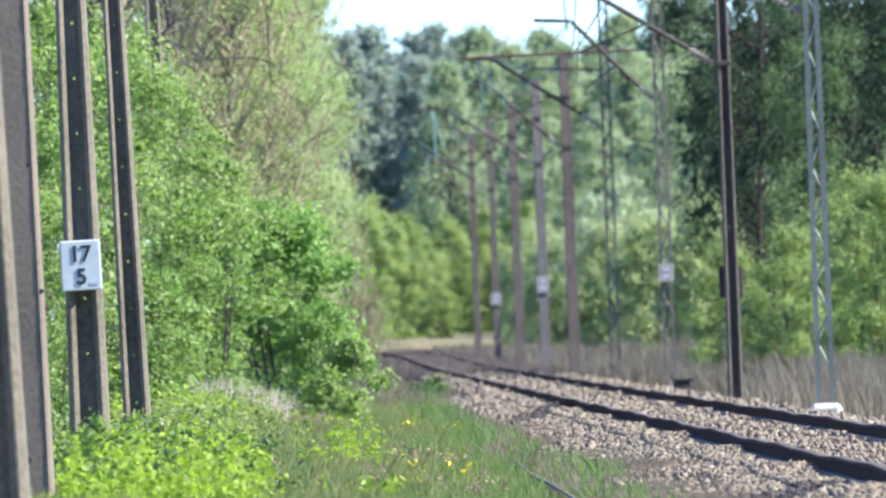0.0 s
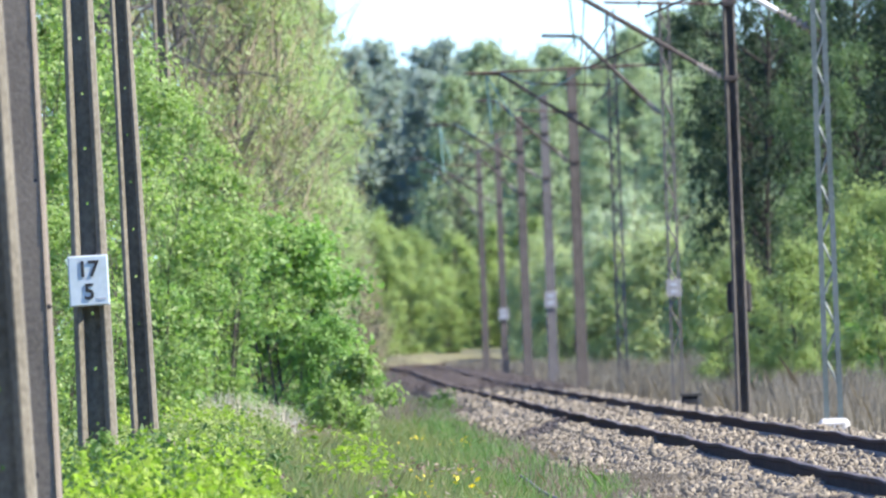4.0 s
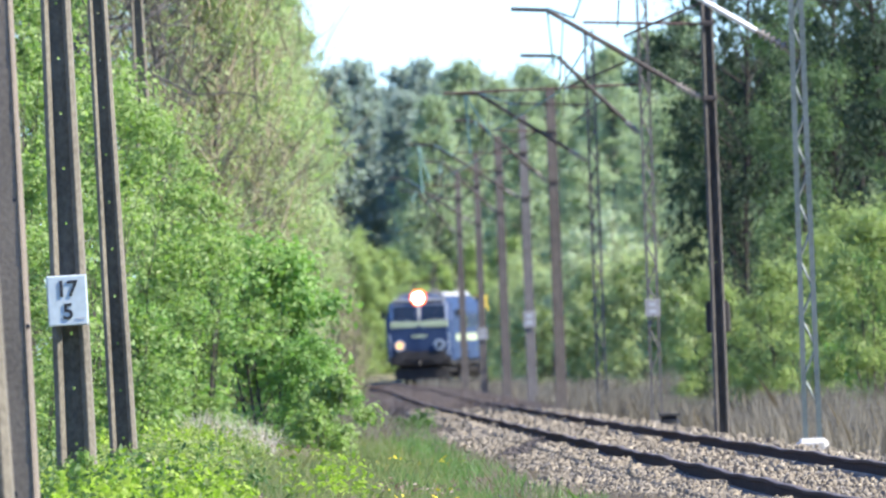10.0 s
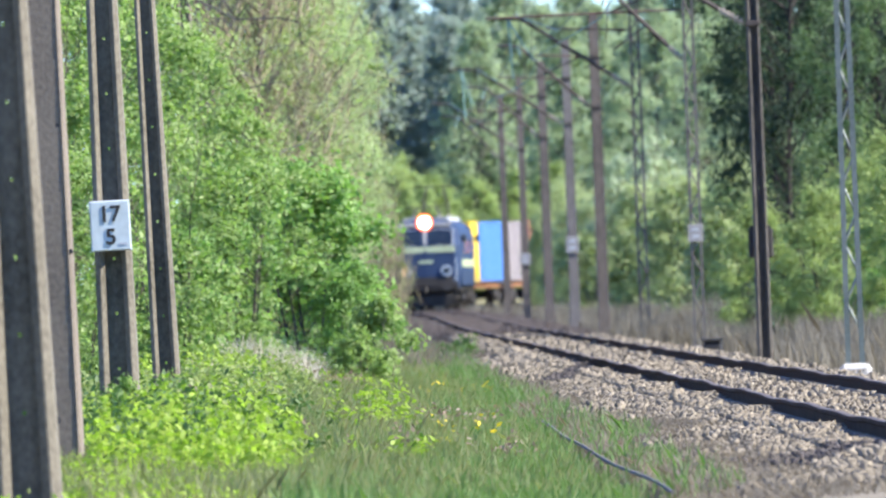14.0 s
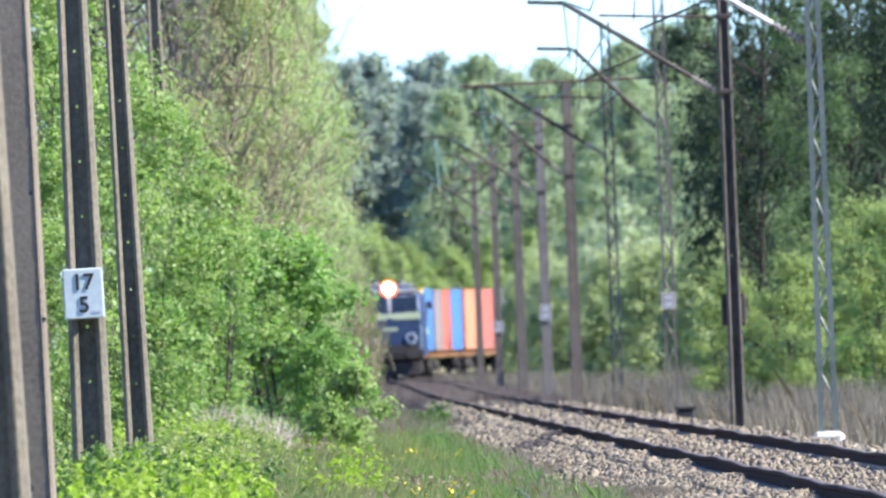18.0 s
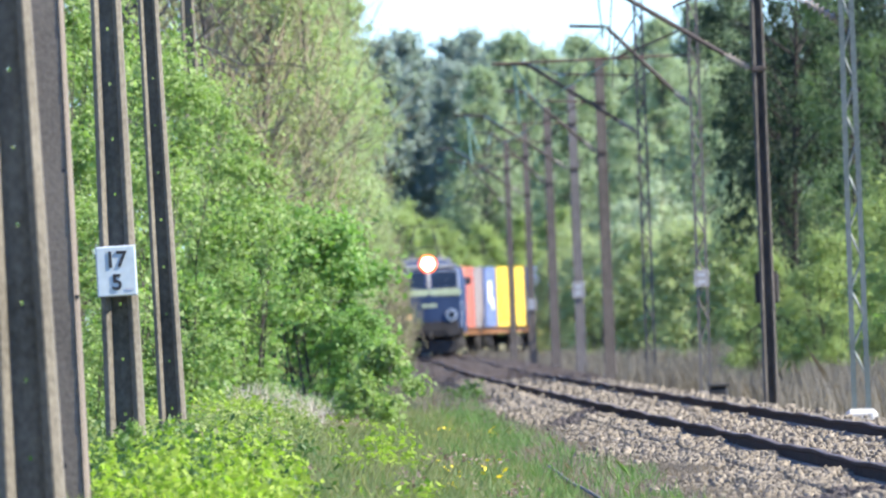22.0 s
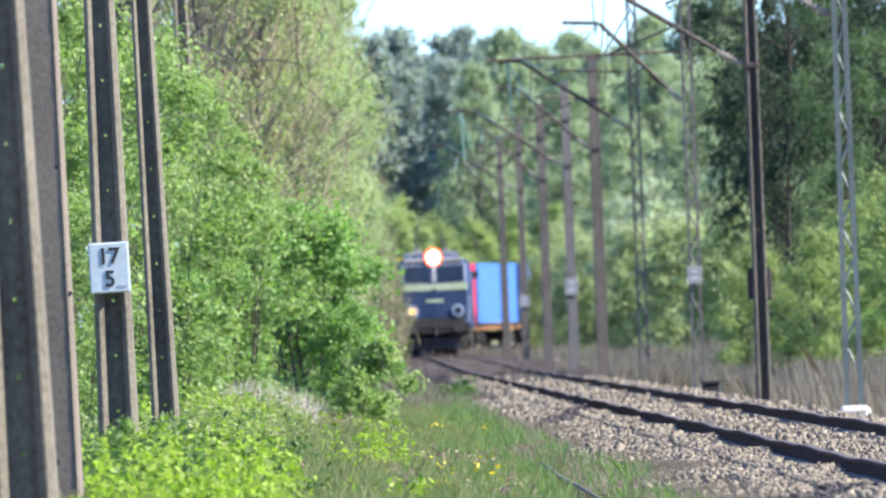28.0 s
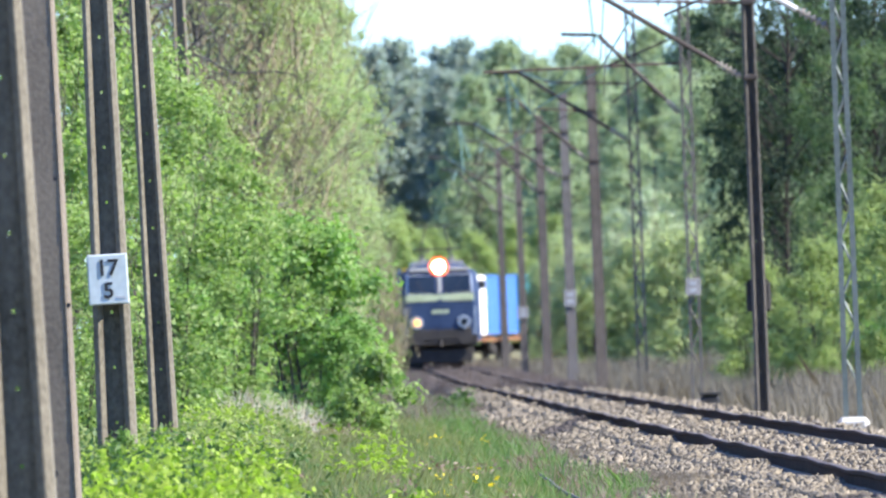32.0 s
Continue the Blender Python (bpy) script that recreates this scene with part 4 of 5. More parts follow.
    part("battery_box", box(B(), (0, 0, 0.62), (2.5, 2.4, 0.5), 0.04), M["under"], e)
    for s in (-1, 1):
        for i in range(4):
            part("side_window", box(B(), (s * (W + 0.004), -3.0 + 2.0 * i, 2.65), (0.03, 0.9, 0.55), 0.01), M["glass"], e)
        part("side_band", box(B(), (s * (W + 0.006), 0, 1.95), (0.02, L - 2.2, 0.30)), M["loco_band"], e, "pale side band")
    return e


def thing_part(name, parent):
    """A part that gathers sub-parts: a small base mesh."""
    ob = part(name, box(B(), (0, 0, 3.96), (1.2, 0.5, 0.05), 0.01), M["tube"], parent)
    return ob


def flat_wagon():
    """Three-bay container wagon, 19.5 m over its frame."""
    e = thing("container_wagon", pose(0, 0, 0), "rusty brown flat container wagon", "wagon", "container wagons")
    for s in (-1, 1):
        bm = prism(B(), [(s * 1.02, 0.86), (s * 1.02, 1.14), (s * 1.18, 1.14), (s * 1.18, 1.10), (s * 1.06, 1.10), (s * 1.06, 0.90), (s * 1.18, 0.90), (s * 1.18, 0.86)], -9.75, 9.75)
        part("side_sill", bm, M["wagon"], e)
        for y in (-10.05, 10.05):
            part("buffer", rod(B(), (s * 0.875, y - 0.3, 1.02), (s * 0.875, y + 0.3, 1.02), 0.16, sides=12), M["under"], e)
    for i in range(10):
        part("cross_beam", box(B(), (0, -9.45 + 2.1 * i, 1.0), (2.04, 0.18, 0.22), 0.01), M["wagon"], e)
    part("centre_sill", box(B(), (0, 0, 0.98), (0.4, 19.3, 0.2), 0.01), M["wagon"], e)
    for y in (-7.1, 7.1):
        bogie(e, y, 1.8, 0.46)
        for k in (-0.9, 0.9):
            wheelset(e, y + k, 0.46)
    return e


def container(length, hue, logo=False):
    """Corrugated steel box; origin at the middle of its floor."""
    kinds = {"yellow": "bright yellow", "blue": "bright blue", "grey": "dull grey", "red": "faded red", "orange": "orange-red", "navy": "dull slate-blue",
             "crimson": "crimson", "white": "white", "teal": "teal"}
    size = "long" if length > 8 else "short"
    e = thing("shipping_container", pose(0, 0, 0), f"{size} {kinds[hue]} corrugated steel container on a wagon" + (" with white emblem" if logo else ""), "shipping container", "containers on the train")
    W, H, h = 2.438, 2.59, length / 2
    n = int(length / 0.28)
    for s in (-1, 1):
        v, f = [], []
        for i in range(n * 4 + 1):
            y = -h + 0.12 + (length - 0.24) * i / (n * 4)
            d = (0.0, 0.0, 0.036, 0.036)[i % 4]
            x = s * (W / 2 - 0.012 - d)
            v += [(x, y, 0.14), (x, y, H - 0.1)]
        f = [(2 * i, 2 * i + 2, 2 * i + 3, 2 * i + 1) for i in range(n * 4)]
        wall = link("side_panel", v, f, M[hue], e)
        part("bottom_rail", box(B(), (s * (W / 2 - 0.04), 0, 0.08), (0.08, length, 0.16), 0.008), M[hue], e)
        part("top_rail", box(B(), (s * (W / 2 - 0.03), 0, H - 0.05), (0.06, length, 0.10), 0.008), M[hue], e)
        if logo:
            part("emblem", box(B(), (s * (W / 2 + 0.001), -0.6, 1.5), (0.012, 1.5, 0.9), 0.003), M["white"], wall, "plain white emblem")
            part("emblem", box(B(), (s * (W / 2 + 0.003), 0.7, 1.0), (0.012, 0.9, 0.5), 0.003), M["white"], wall)
        for k in (-1, 1):
            part("corner_post", box(B(), (s * (W / 2 - 0.075), k * (h - 0.075), H / 2), (0.15, 0.15, H), 0.012), M[hue], e)
    for k in (-1, 1):
        v, f = [], []
        for i in range(29):
            x = -W / 2 + 0.14 + (W - 0.28) * i / 28
            y = k * (h - 0.03 - (0.0, 0.0, 0.036, 0.036)[i % 4])
            v += [(x, y, 0.14), (x, y, H - 0.1)]
        f = [(2 * i, 2 * i + 2, 2 * i + 3, 2 * i + 1) for i in range(28)]
        link("end_panel", v, f, M[hue], e)
    for x in (-0.75, -0.35, 0.35, 0.75):
        part("locking_bar", rod(B(), (x, h - 0.01, 0.15), (x, h - 0.01, H - 0.15), 0.02, sides=6), M["steelrim"], e)
    part("roof", box(B(), (0, 0, H - 0.03), (W - 0.06, length - 0.1, 0.04)), M[hue], e)
    part("floor", box(B(), (0, 0, 0.11), (W - 0.06, length - 0.1, 0.10)), M["wagon"], e)
    return e


# each wagon's load, from the front: length and colour of the boxes
LOADS = [[(6.06, "yellow"), (12.19, "blue")], [(6.06, "grey"), (6.06, "red"), (6.06, "blue")], [(6.06, "orange"), (6.06, "red"), (6.06, "grey")],
         [(6.06, "navy", True), (12.19, "yellow")], [(6.06, "navy"), (6.06, "blue"), (6.06, "crimson")], [(12.19, "blue"), (6.06, "blue")],
         [(6.06, "navy"), (6.06, "white"), (6.06, "blue")], [(6.06, "blue"), (12.19, "teal")]]
SPEED, FRONT_AT_END, PITCH = 7.0, 875.0, 20.85


def build_train():
    loco = engine()
    VEHICLES.append((loco, 7.35, 4.1, 4.1, 0.0))
    wagon = None
    for k, load in enumerate(LOADS):
        mid = 15.1 + 9.9 + PITCH * k
        if wagon is None:
            wagon = flat_wagon()
            w = wagon
        else:
            w = copy_thing(wagon, pose(0, 0, 0))
            WHEELS.extend((c, c.location.y, 0.46) for c in w.children if c.name.startswith("wheelset"))
        VEHICLES.append((w, mid, 7.1, 7.1, 0.0))
        y = -9.65
        for item in load:
            c = container(*item)
            VEHICLES.append((c, mid + y + item[0] / 2, item[0] / 2 - 0.3, item[0] / 2 - 0.3, 1.145))
            y += item[0] + (0.5 if len(load) > 2 else 0.8)


def pose_at(t, behind, fore, aft, lift):
    """Where a vehicle is whose middle runs that far behind the engine's nose."""
    nose = float(np.interp(FRONT_AT_END, YS, ARC)) + SPEED * (32 - t)
    a, b = on_track(nose + behind - fore), on_track(nose + behind + aft)
    c, d = (a + b) / 2, b - a
    return pose(c.x, c.y, c.z + lift, math.degrees(math.atan2(d.z, math.hypot(d.x, d.y))), 0, -math.degrees(math.atan2(d.x, d.y)))


# ---- planting ----
def bare_tree(x, y):
    """An old tree with crooked, nearly leafless grey limbs that reach out over the thicket."""
    rng = np.random.default_rng(77)
    e = thing("tree", pose(x, y, float(ground_z(x, y)) - 0.1), "old bare tree with crooked dark grey limbs", "tree", "trees beside the track")
    trunk, wood, tips = Wood(), Wood(), []
    trunk.limb([(0, 0, 0), (0.08, 0, 2.0), (-0.05, 0, 4.0), (0.1, 0.1, 6.0), (0.0, 0.1, 8.6)], 0.17, 0.06, 8)

    def grow(p, d, length, r, depth):
        pts, q = [p], Vector(p)
        for i in range(4):
            d = (d + Vector(rng.normal(0, 0.46, 3)) + Vector((0, 0, 0.05))).normalized()
            q = q + d * length / 4
            pts.append(q.copy())
        wood.limb(pts, r, r * 0.35, 5 if depth == 0 else 3)
        if depth < 3:
            for i in range(4 if depth < 2 else 3):
                a = pts[1 + i % 4]
                side = (d + Vector(rng.normal(0, 0.75, 3))).normalized()
                grow(a, side, length * rng.uniform(0.4, 0.65), r * 0.45, depth + 1)
        else:
            tips.append(tuple(q))
    for i in range(16):
        z = 4.6 + 0.25 * i
        a = 0.5 * math.sin(i * 2.1) + (0 if i % 4 else 2.6)
        grow(Vector((0, 0, z)), Vector((math.cos(a), math.sin(a) * 0.8, rng.uniform(-0.05, 0.4))), rng.uniform(2.2, 3.6), 0.036, 0)
    link("trunk", trunk.v, trunk.f, M["bark_grey"], e, smooth=True)
    link("branchwork", wood.v, wood.f, M["bark_grey"], e)
    quads("crown", foliage(tips, [0.22] * len(tips), 2200, 0.08, rng), M["leaf_olive"], e)


def build_plants():
    far_group, left_group, right_group = "trees of the far wood", "trees beside the track", "bushes on the far side of the track"
    # fresh green thicket behind the concrete poles
    a = tree("shrub", "tall fresh green shrub with dense small leaves", 11, 5.6, 0.1, 1.5, 90, 13500, 0.088, M["leaf_fresh"], M["bark"], 0.34, 0, 4, 0.5, trunk_r=0.03, group=left_group)
    plant(a, [(-5.2, 285, 1.15, 1.0, 0), (-3.95, 305, 0.86, 0.95, 80), (-4.7, 318, 1.2, 1.0, 200), (-3.35, 340, 0.72, 0.9, 300), (-6.2, 300, 1.1, 1.0, 130), (-5.4, 345, 1.05, 1.0, 33), (-4.1, 372, 0.9, 0.85, 160), (-7.2, 325, 1.2, 1.1, 250), (-8.4, 345, 1.3, 1.2, 15), (-6.6, 270, 1.0, 0.9, 75), (-4.5, 268, 0.5, 0.6, 20), (-9.6, 318, 1.2, 1.15, 120), (-8.0, 292, 1.0, 1.0, 222), (-10.6, 360, 1.3, 1.2, 55), (-6.9, 246, 0.55, 0.8, 160)])
    b = tree("shrub", "rounded mid green bush beside the track", 12, 2.9, 0.05, 1.25, 60, 16000, 0.105, M["leaf_bush"], M["bark"], 0.30, 0, 5, 0.55, group=left_group)
    plant(b, [(-2.5, 352, 1.12, 1.1, 0), (-3.5, 345, 1.1, 1.0, 100), (-1.78, 345, 0.62, 0.55, 190), (-3.0, 362, 1.0, 0.9, 250), (-4.4, 338, 0.75, 0.9, 60), (8.9, 434, 1.35, 1.15, 10), (8.15, 440, 1.05, 0.8, 140)])
    # sunlit end of the big bush: the sunlight is put into a lighter leaf
    c = tree("shrub", "small bush in lighter leaf green, as if sunlit", 13, 1.25, 0.0, 0.55, 30, 3600, 0.09, M["leaf_fresh"], M["bark"], 0.36, 0, 4, 0.55, group=left_group)
    plant(c, [(-1.40, 338, 1.05, 1.0, 0), (-1.72, 334, 0.7, 0.8, 90), (-2.80, 187, 0.46, 0.36, 40)])
    # thin, brownish, just-leafing trees along the line
    d = tree("tree", "tall thin-leaved tree with brownish spring twigs", 14, 10.5, 0.6, 2.2, 170, 28000, 0.08, M["leaf_olive"], M["bark"], 0.24, 420, 2, 0.55, up=0.2, twig_len=1.7, group=left_group)
    plant(d, [(-4.35, 430, 1.05, 1.0, 0), (-5.6, 450, 1.1, 1.0, 140), (-8.0, 470, 1.1, 1.1, 260), (-3.85, 452, 0.72, 0.8, 220)])
    d4 = tree("tree", "tall tree with soft light green spring leaves", 27, 10.5, 0.6, 2.2, 170, 26000, 0.08, M["leaf_spring"], M["bark"], 0.27, 150, 2, 0.55, up=0.3, twig_len=1.6, weep=0.4, group=left_group)
    plant(d4, [(-3.4, 470, 0.98, 0.85, 70), (-3.5, 540, 1.1, 0.8, 220), (-4.6, 520, 1.2, 1.0, 300), (-3.4, 640, 0.75, 0.62, 20)])
    d2 = tree("tree", "tall light green birch with drooping fine twigs", 15, 13.0, 1.0, 1.9, 150, 24000, 0.11, M["leaf_mid"], M["birchbark"], 0.26, 200, 1, 0.5, up=0.1, twig_len=1.6, weep=0.9, group=left_group)
    plant(d2, [(-3.75, 590, 1.0, 0.8, 0), (-3.95, 700, 0.95, 0.75, 90), (-4.6, 610, 1.1, 0.95, 180), (-4.6, 790, 0.75, 0.9, 240), (-5.6, 660, 1.1, 1.1, 10)])
    d3 = tree("tree", "slender olive green tree leaning over the trackside", 16, 6.5, 0.2, 1.5, 90, 20000, 0.09, M["leaf_olive"], M["bark"], 0.28, 160, 3, 0.6, up=0.2, twig_len=1.3, group=left_group)
    plant(d3, [(-3.6, 700, 1.0, 0.75, 0), (-3.75, 760, 0.95, 0.8, 100), (-3.55, 815, 0.95, 0.72, 200), (-3.7, 862, 0.9, 0.72, 80), (-5.2, 850, 1.1, 1.2, 310), (-6.0, 900, 1.2, 1.3, 45)])
    bare_tree(-5.9, 405)
    # thin brownish scrub between the trees and the track
    g = tree("shrub", "thin brownish scrub with bare twigs and few leaves", 25, 3.9, 0.1, 0.75, 45, 2200, 0.085, M["grass_pale"], M["bark"], 0.34, 170, 3, 0.55, up=0.2, twig_len=0.9, group=left_group)
    plant(g, [(-2.40, 655, 1.0, 0.75, 0), (-2.38, 690, 1.05, 0.72, 100), (-2.65, 628, 0.8, 0.8, 200), (-2.5, 735, 1.0, 0.8, 310)])
    # light green growth beyond the bend
    f = tree("tree", "pale green young tree beyond the bend", 17, 6.0, 0.0, 1.7, 100, 17000, 0.17, M["leaf_pale"], M["bark"], 0.3, 0, 3, 0.6, group=far_group)
    plant(f, [(-3.6, 1085, 1.05, 0.9, 0), (-2.3, 1100, 0.85, 0.8, 90), (-1.25, 1112, 0.66, 0.7, 180), (-0.3, 1095, 0.42, 0.6, 270), (-5.4, 1070, 1.2, 1.1, 40), (1.2, 1150, 0.55, 0.9, 150), (3.2, 1150, 0.62, 0.9, 30), (5.5, 1165, 0.7, 1.0, 210), (0.2, 1166, 0.95, 1.0, 5), (2.0, 1172, 1.0, 1.0, 77), (4.0, 1176, 1.05, 1.0, 140), (-1.8, 1170, 1.0, 1.0, 290), (-0.9, 1140, 0.75, 0.8, 190), (7.4, 1172, 1.0, 1.0, 250), (-3.4, 1160, 1.15, 1.0, 222)])
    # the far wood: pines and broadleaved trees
    # both kinds wear leaf colours with the haze painted in
    p = tree("pine_tree", "tall pine in the far wood, painted hazy blue-green", 18, 16.0, 1.0, 3.0, 230, 16000, 0.30, M["needle"], M["bark_far"], 0.29, 0, 1, 0.72, taper=0.55, flat=0.7, rough=0.5, up=0.35, wide=0.9, trunk_r=0.17, group=far_group)
    q = tree("tree", "tall broadleaved tree in the far wood, painted hazy grey-green", 19, 13.5, 0.6, 2.9, 220, 22000, 0.21, M["leaf_far"], M["bark_far"], 0.31, 0, 1, 0.62, taper=0.5, rough=0.5, up=0.35, wide=0.9, group=far_group)
    rng = np.random.default_rng(3)
    pines, broad = [], []
    for i in range(22):
        y = 1290 + 34 * (i % 4) + rng.uniform(-8, 8)
        x = -9.5 + i * 1.9 + rng.uniform(-0.6, 0.6)
        (pines if x < 4.5 else broad).append((x, y, (0.98 if x < 4.5 else 1.14) + 0.14 * rng.uniform(-1, 1), rng.uniform(0.8, 1.1), rng.uniform(0, 360)))
    for i in range(18):
        y = 1185 + 30 * (i % 3) + rng.uniform(-8, 8)
        x = 0.6 + i * 1.45 + rng.uniform(-0.6, 0.6)
        broad.append((x, y, 1.04 + 0.12 * rng.uniform(-1, 1) + 0.004 * i, rng.uniform(0.75, 1.0), rng.uniform(0, 360)))
    for i in range(9):
        pines.append((-8.5 + i * 1.25, 1255 + 12 * (i % 3), 0.94 + 0.1 * rng.uniform(-1, 1), rng.uniform(0.8, 1.0), rng.uniform(0, 360)))
    for i in range(9):
        (pines if i < 6 else broad).append((-5.0 + i * 1.35, 1335 + 10 * (i % 3), 0.98 + 0.07 * rng.uniform(-1, 1), rng.uniform(0.9, 1.15), rng.uniform(0, 360)))
    broad += [(11.6, 1216, 1.24, 1.0, 40), (13.6, 1226, 1.3, 1.0, 200), (9.7, 1232, 1.2, 0.95, 310)]
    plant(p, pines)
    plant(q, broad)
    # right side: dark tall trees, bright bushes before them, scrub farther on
    k = tree("tree", "tall tree with its own shade put into dark leaves", 20, 14.0, 0.9, 2.7, 150, 34000, 0.10, M["leaf_dark"], M["bark_dark"], 0.34, 0, 1, 0.5, trunk_r=0.1, rough=0.2, wide=0.9, group=right_group)
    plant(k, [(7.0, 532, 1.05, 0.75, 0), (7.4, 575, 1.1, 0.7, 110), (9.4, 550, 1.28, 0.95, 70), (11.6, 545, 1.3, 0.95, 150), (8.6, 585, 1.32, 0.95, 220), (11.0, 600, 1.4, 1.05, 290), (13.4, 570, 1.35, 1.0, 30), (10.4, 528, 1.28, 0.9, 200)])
    k2 = tree("tree", "mid green tree between the dark trees", 26, 11.0, 0.4, 1.5, 90, 22000, 0.09, M["leaf_deep"], M["bark_dark"], 0.36, 0, 1, 0.5, trunk_r=0.08, taper=0.5, group=right_group)
    plant(k2, [(8.25, 520, 1.15, 0.85, 0), (10.6, 505, 0.8, 0.9, 120)])
    m = tree("shrub", "bright green leafy bush in full sun", 21, 3.4, 0.0, 1.4, 80, 28000, 0.08, M["leaf_pale"], M["bark"], 0.3, 0, 5, 0.55, group=right_group)
    plant(m, [(8.0, 430, 1.1, 0.95, 0), (6.9, 470, 0.92, 0.9, 90), (9.2, 450, 1.25, 1.0, 180), (7.9, 480, 1.05, 1.0, 260), (5.95, 500, 0.85, 0.8, 40), (8.8, 500, 1.2, 1.1, 120)])
    m2 = tree("shrub", "mid green bush on the far side of the track", 22, 4.4, 0.0, 1.7, 90, 18000, 0.14, M["leaf_mid"], M["bark"], 0.34, 0, 4, 0.55, rough=0.3, wide=0.8, group=right_group)
    plant(m2, [(6.2, 700, 0.95, 0.9, 0), (7.7, 690, 1.0, 1.0, 80), (9.2, 700, 1.1, 1.0, 160), (5.4, 790, 1.0, 0.9, 240), (6.9, 800, 1.05, 1.0, 320), (8.6, 780, 1.1, 1.0, 50), (4.4, 900, 0.95, 0.9, 120), (6.0, 910, 1.05, 1.0, 200), (3.9, 985, 0.95, 0.75, 280), (3.0, 1000, 1.0, 0.45, 20), (2.75, 1006, 0.95, 0.42, 140), (3.6, 1012, 1.05, 0.6, 77), (4.6, 1024, 1.1, 0.8, 177), (5.7, 1034, 1.15, 0.9, 60), (4.9, 1015, 1.05, 0.8, 240), (3.6, 1001, 1.2, 0.55, 33), (4.1, 1019, 1.25, 0.65, 211), (3.3, 1008, 1.1, 0.5, 301), (5.2, 975, 1.05, 1.0, 10), (7.0, 960, 1.1, 1.1, 100), (8.6, 930, 1.1, 1.1, 190), (10.4, 860, 1.2, 1.1, 15)])
    w = tree("shrub", "bush covered with whitish blossom", 23, 7.0, 1.2, 1.6, 60, 10000, 0.14, M["blossom"], M["bark"], 0.3, 20, 3, 0.6, group=right_group)
    plant(w, [(6.6, 850, 0.88, 1.0, 0), (5.5, 858, 0.80, 0.85, 120)])
    s = tree("tree", "broadleaved tree behind the scrub, painted hazy grey-green", 24, 11.5, 0.8, 2.4, 80, 13000, 0.185, M["leaf_far"], M["bark"], 0.34, 0, 1, 0.55, rough=0.45, wide=0.9, group=right_group)
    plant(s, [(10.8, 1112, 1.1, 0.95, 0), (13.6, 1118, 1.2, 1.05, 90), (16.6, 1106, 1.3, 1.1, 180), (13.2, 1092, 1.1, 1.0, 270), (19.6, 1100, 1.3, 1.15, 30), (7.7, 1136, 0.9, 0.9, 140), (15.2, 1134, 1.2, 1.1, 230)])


def build_undergrowth():
    weeds("yellow_green_weeds", "bright yellow-green leafy weeds", [(158, 180, -6.2, -5.3, 330), (168, 205, -6.5, -5.4, 420), (200, 330, -6.9, -5.6, 420), (172, 320, -5.8, -4.2, 75)], 0.52, 0.075, M["leaf_lime"], 31, per=20)
    weeds("dark_weeds", "darker green leafy weeds round the poles", [(166, 215, -7.2, -5.8, 430), (176, 230, -5.8, -5.0, 110), (215, 330, -9.5, -7.2, 500), (150, 215, -9.0, -7.1, 420), (215, 330, -7.2, -5.4, 420)], 0.55, 0.075, M["weed_deep"], 43)
    weeds("pale_herbs", "pale straw-green seeding herbs among the weeds", [(180, 330, -6.6, -3.3, 110)], 0.50, 0.05, M["straw"], 41)
    weeds("low_weeds", "low bright green weeds between the poles", [(143, 170, -7.0, -5.5, 260), (126, 138, -6.6, -5.2, 70)], 0.17, 0.045, M["leaf_lime"], 39)
    weeds("leafy_weeds", "mid green leafy weeds among the grass", [(172, 240, -7.0, -5.5, 620), (240, 360, -6.9, -5.0, 900)], 0.50, 0.065, M["weed"], 32)
    blades("green_grass", "lush green grass beside the ballast", [(140, 200, -5.2, -2.9, 22000), (200, 300, -5.2, -2.8, 20000), (270, 400, -4.4, -2.45, 9000), (400, 520, -4.0, -2.0, 3500), (150, 400, -2.9, -2.2, 3200)], 0.13, 0.38, 0.005, M["grass"], 33, 0.2)
    blades("mixed_grass", "tall pale green mixed grass", [(142, 300, -7.0, -4.2, 36000), (165, 340, -5.7, -3.6, 20000), (150, 300, -4.2, -2.9, 6000), (300, 420, -7.2, -2.8, 13000), (420, 800, -6, -2.6, 7000)], 0.16, 0.46, 0.005, M["grass_pale"], 34, 0.22)
    blades("dry_grass", "dry straw-coloured grass among the stones", [(165, 340, -3.4, -2.3, 3500), (340, 560, -3.4, -2.2, 2500)], 0.08, 0.28, 0.005, M["straw"], 35)
    blades("shoulder_grass", "short brown worn grass over the edge of the ballast", [(140, 215, -2.9, -2.0, 21000), (140, 215, -2.15, -1.45, 15000), (215, 300, -2.8, -2.0, 14000), (215, 330, -2.2, -1.5, 11000), (300, 440, -2.6, -1.75, 6500), (145, 330, -1.7, -1.0, 3500), (440, 600, -2.2, -1.4, 3500)], 0.06, 0.20, 0.0045, M["grass_worn"], 44, 0.4)
    blades("green_tufts", "small green grass tufts at the ballast's edge", [(200, 209, -2.32, -2.05, 450), (176, 190, -2.5, -2.2, 260), (246, 262, -2.5, -2.25, 300)], 0.10, 0.24, 0.005, M["grass"], 45, 0.25)
    blades("dry_tuft", "whitish dry grass tuft before the bush", [(312, 336, -6.1, -4.8, 1700), (318, 324, -5.8, -5.4, 700)], 0.3, 0.95, 0.006, M["straw_pale"], 40, 0.2)
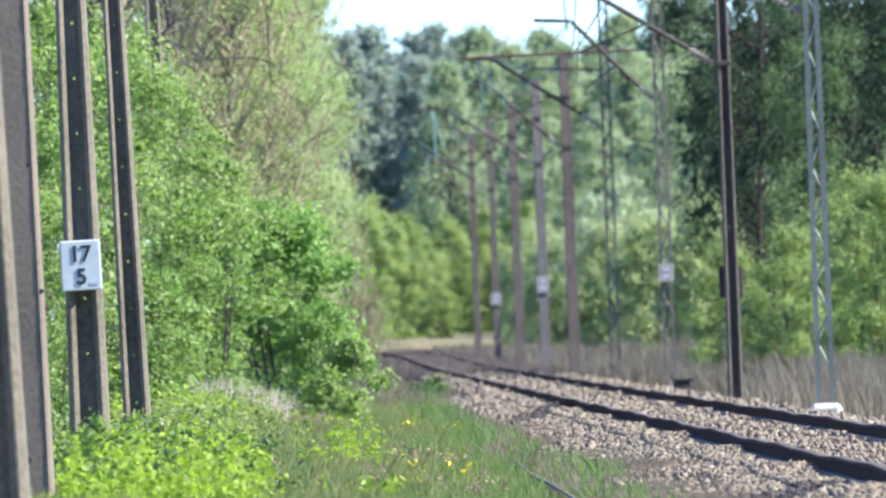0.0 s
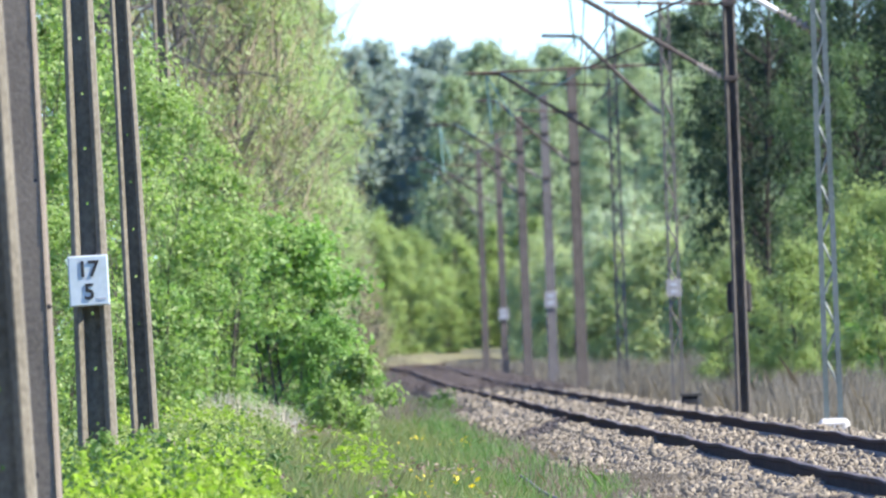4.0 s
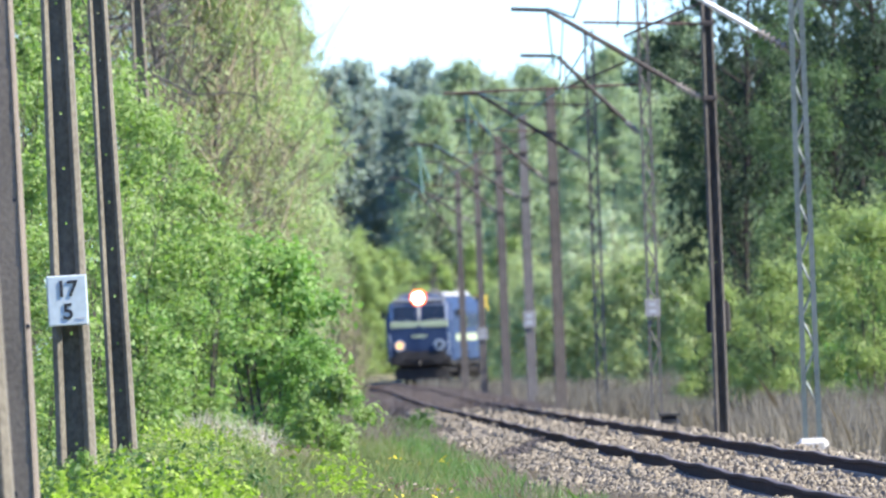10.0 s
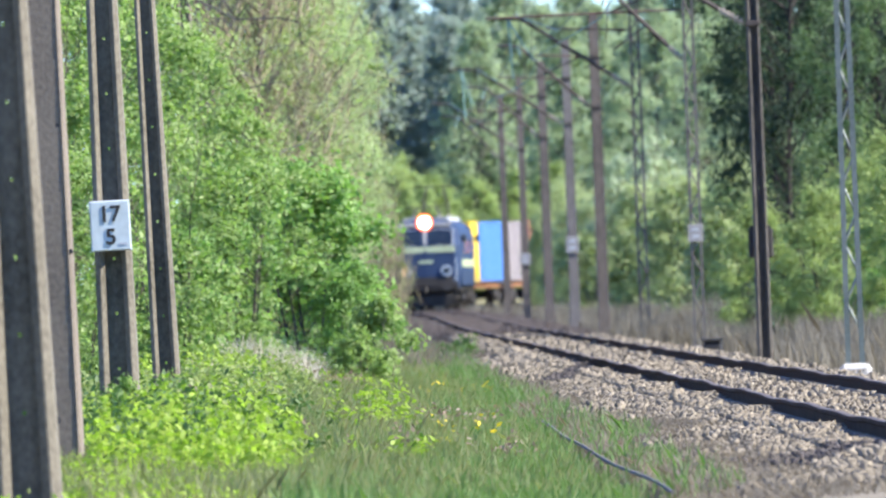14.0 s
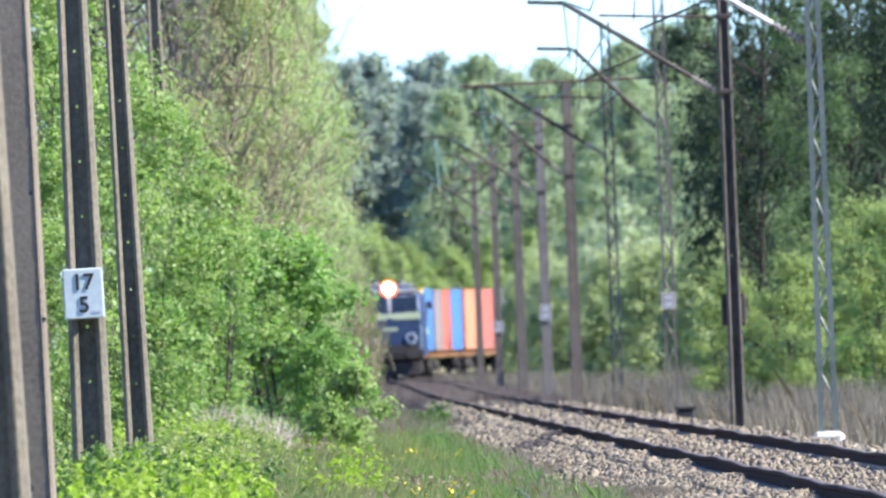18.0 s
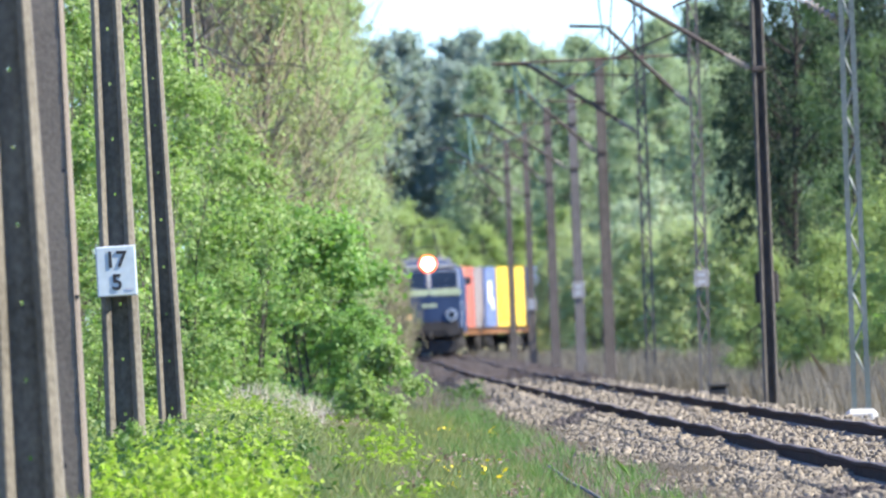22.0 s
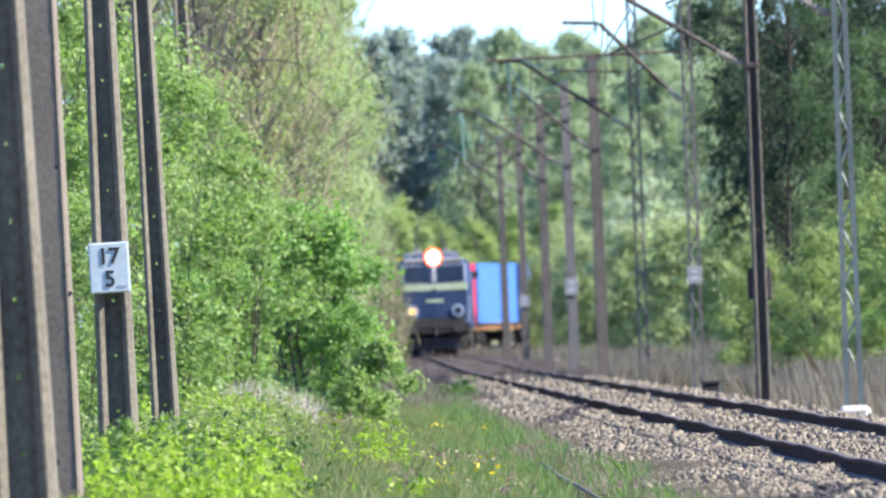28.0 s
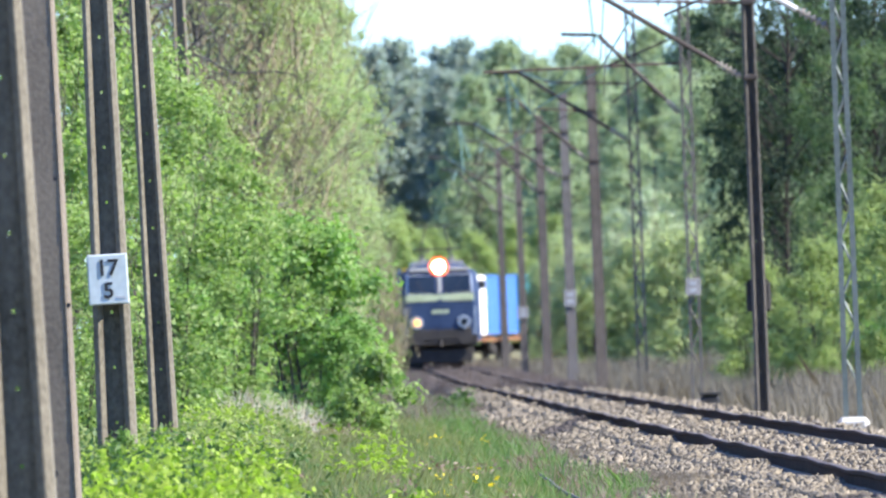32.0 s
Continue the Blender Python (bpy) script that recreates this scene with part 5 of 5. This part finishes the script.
    # added growth, not seen there: it veils the far track as heat haze does
    blades("sooty_grass", "grey-brown grass standing in for heat haze over the distant track", [(570, 600, -2.6, 2.6, 2600), (600, 700, -2.6, 2.6, 11000), (700, 866, -2.6, 2.6, 15000), (866, 1080, -2.8, -0.83, 7000), (866, 1080, 0.83, 2.8, 7000), (866, 1080, -0.66, 0.66, 4000)], 0.20, 0.42, 0.009, M["grass_haze"], 46, 0.3)
    blades("low_sooty_grass", "low grey-brown grass standing in for heat haze on the ballast", [(425, 500, -3.2, -0.9, 2800), (500, 575, -3.2, -0.9, 3200), (500, 560, -0.6, 0.6, 900), (500, 560, 0.9, 2.5, 900)], 0.09, 0.21, 0.008, M["grass_haze"], 47, 0.35)
    blades("dry_reeds", "brown dry reeds and old grass beside the track", [(330, 520, 3.3, 7.5, 20000), (520, 800, 2.5, 8.0, 18000), (800, 1010, 2.5, 8.0, 8000), (860, 1060, -6, -2.4, 4000), (930, 1075, 1.8, 3.2, 2500)], 0.3, 1.0, 0.008, M["reed"], 36, 0.16)
    blades("trackside_reeds", "low brown old grass along the ballast", [(420, 860, -5, -2.2, 12000)], 0.2, 0.6, 0.006, M["reed"], 42, 0.2)
    blades("reed_tufts", "pale grey-brown reed tufts beyond the track", [(345, 480, 4.0, 8.0, 6000), (560, 760, 4.0, 9.0, 4000), (424, 436, 3.9, 4.9, 1500), (510, 530, 2.5, 3.4, 1000)], 0.6, 1.5, 0.008, M["reed"], 37, 0.14)
    weeds("dark_tuft", "dark green leafy plant at the edge of the ballast", [(436, 444, -2.25, -2.05, 14)], 0.5, 0.09, M["weed_deep"], 48, per=40)
    weeds("yellow_flowers", "small yellow flowers on the trackside", [(225, 420, -3.6, -2.5, 16), (155, 225, -4.0, -2.9, 9)], 0.34, 0.06, M["yellow_petal"], 38, "flowers", 3)
    e = thing("cable", pose(0, 0, 0), "weathered grey cable lying in the trackside grass", "cable")
    run = [(float(track_x(y)) - 2.74 + 0.025 * math.sin(y * 0.09), y, float(rail_z(y)) - 0.245 + 0.012 * math.sin(y * 0.17)) for y in range(150, 232, 3)]
    bm = B()
    for a, b in zip(run[:-1], run[1:]):
        rod(bm, a, b, 0.015, sides=6)
    part("sheath", bm, M["mast_grey"], e)
    e = thing("cable_box", pose(4.4, 445, float(ground_z(4.4, 445))), "small black cable box beside the track", "cable box")
    part("housing", box(B(), (0, 0, 0.14), (0.36, 0.5, 0.28), 0.05), M["black"], e)
    part("lid", box(B(), (0, 0, 0.30), (0.42, 0.56, 0.05), 0.015), M["black"], e)


build_ground()
line = build_track()
build_overhead()
build_poles()
build_train()
build_plants()
build_undergrowth()
build_sleepers(line)
build_stones()


def motions():
    """The train rolls steadily along the track; every wheel turns with it."""
    times = [i * 0.5 for i in range(65)]
    for ob, behind, fore, aft, lift in VEHICLES:
        walk(ob, [(t, pose_at(t, behind, fore, aft, lift)) for t in times])
    for ob, y, r in WHEELS:
        turn = math.degrees(SPEED / r)
        walk(ob, [(i * 0.1, pose(0, y, r, turn * i * 0.1)) for i in range(321)])


motions()
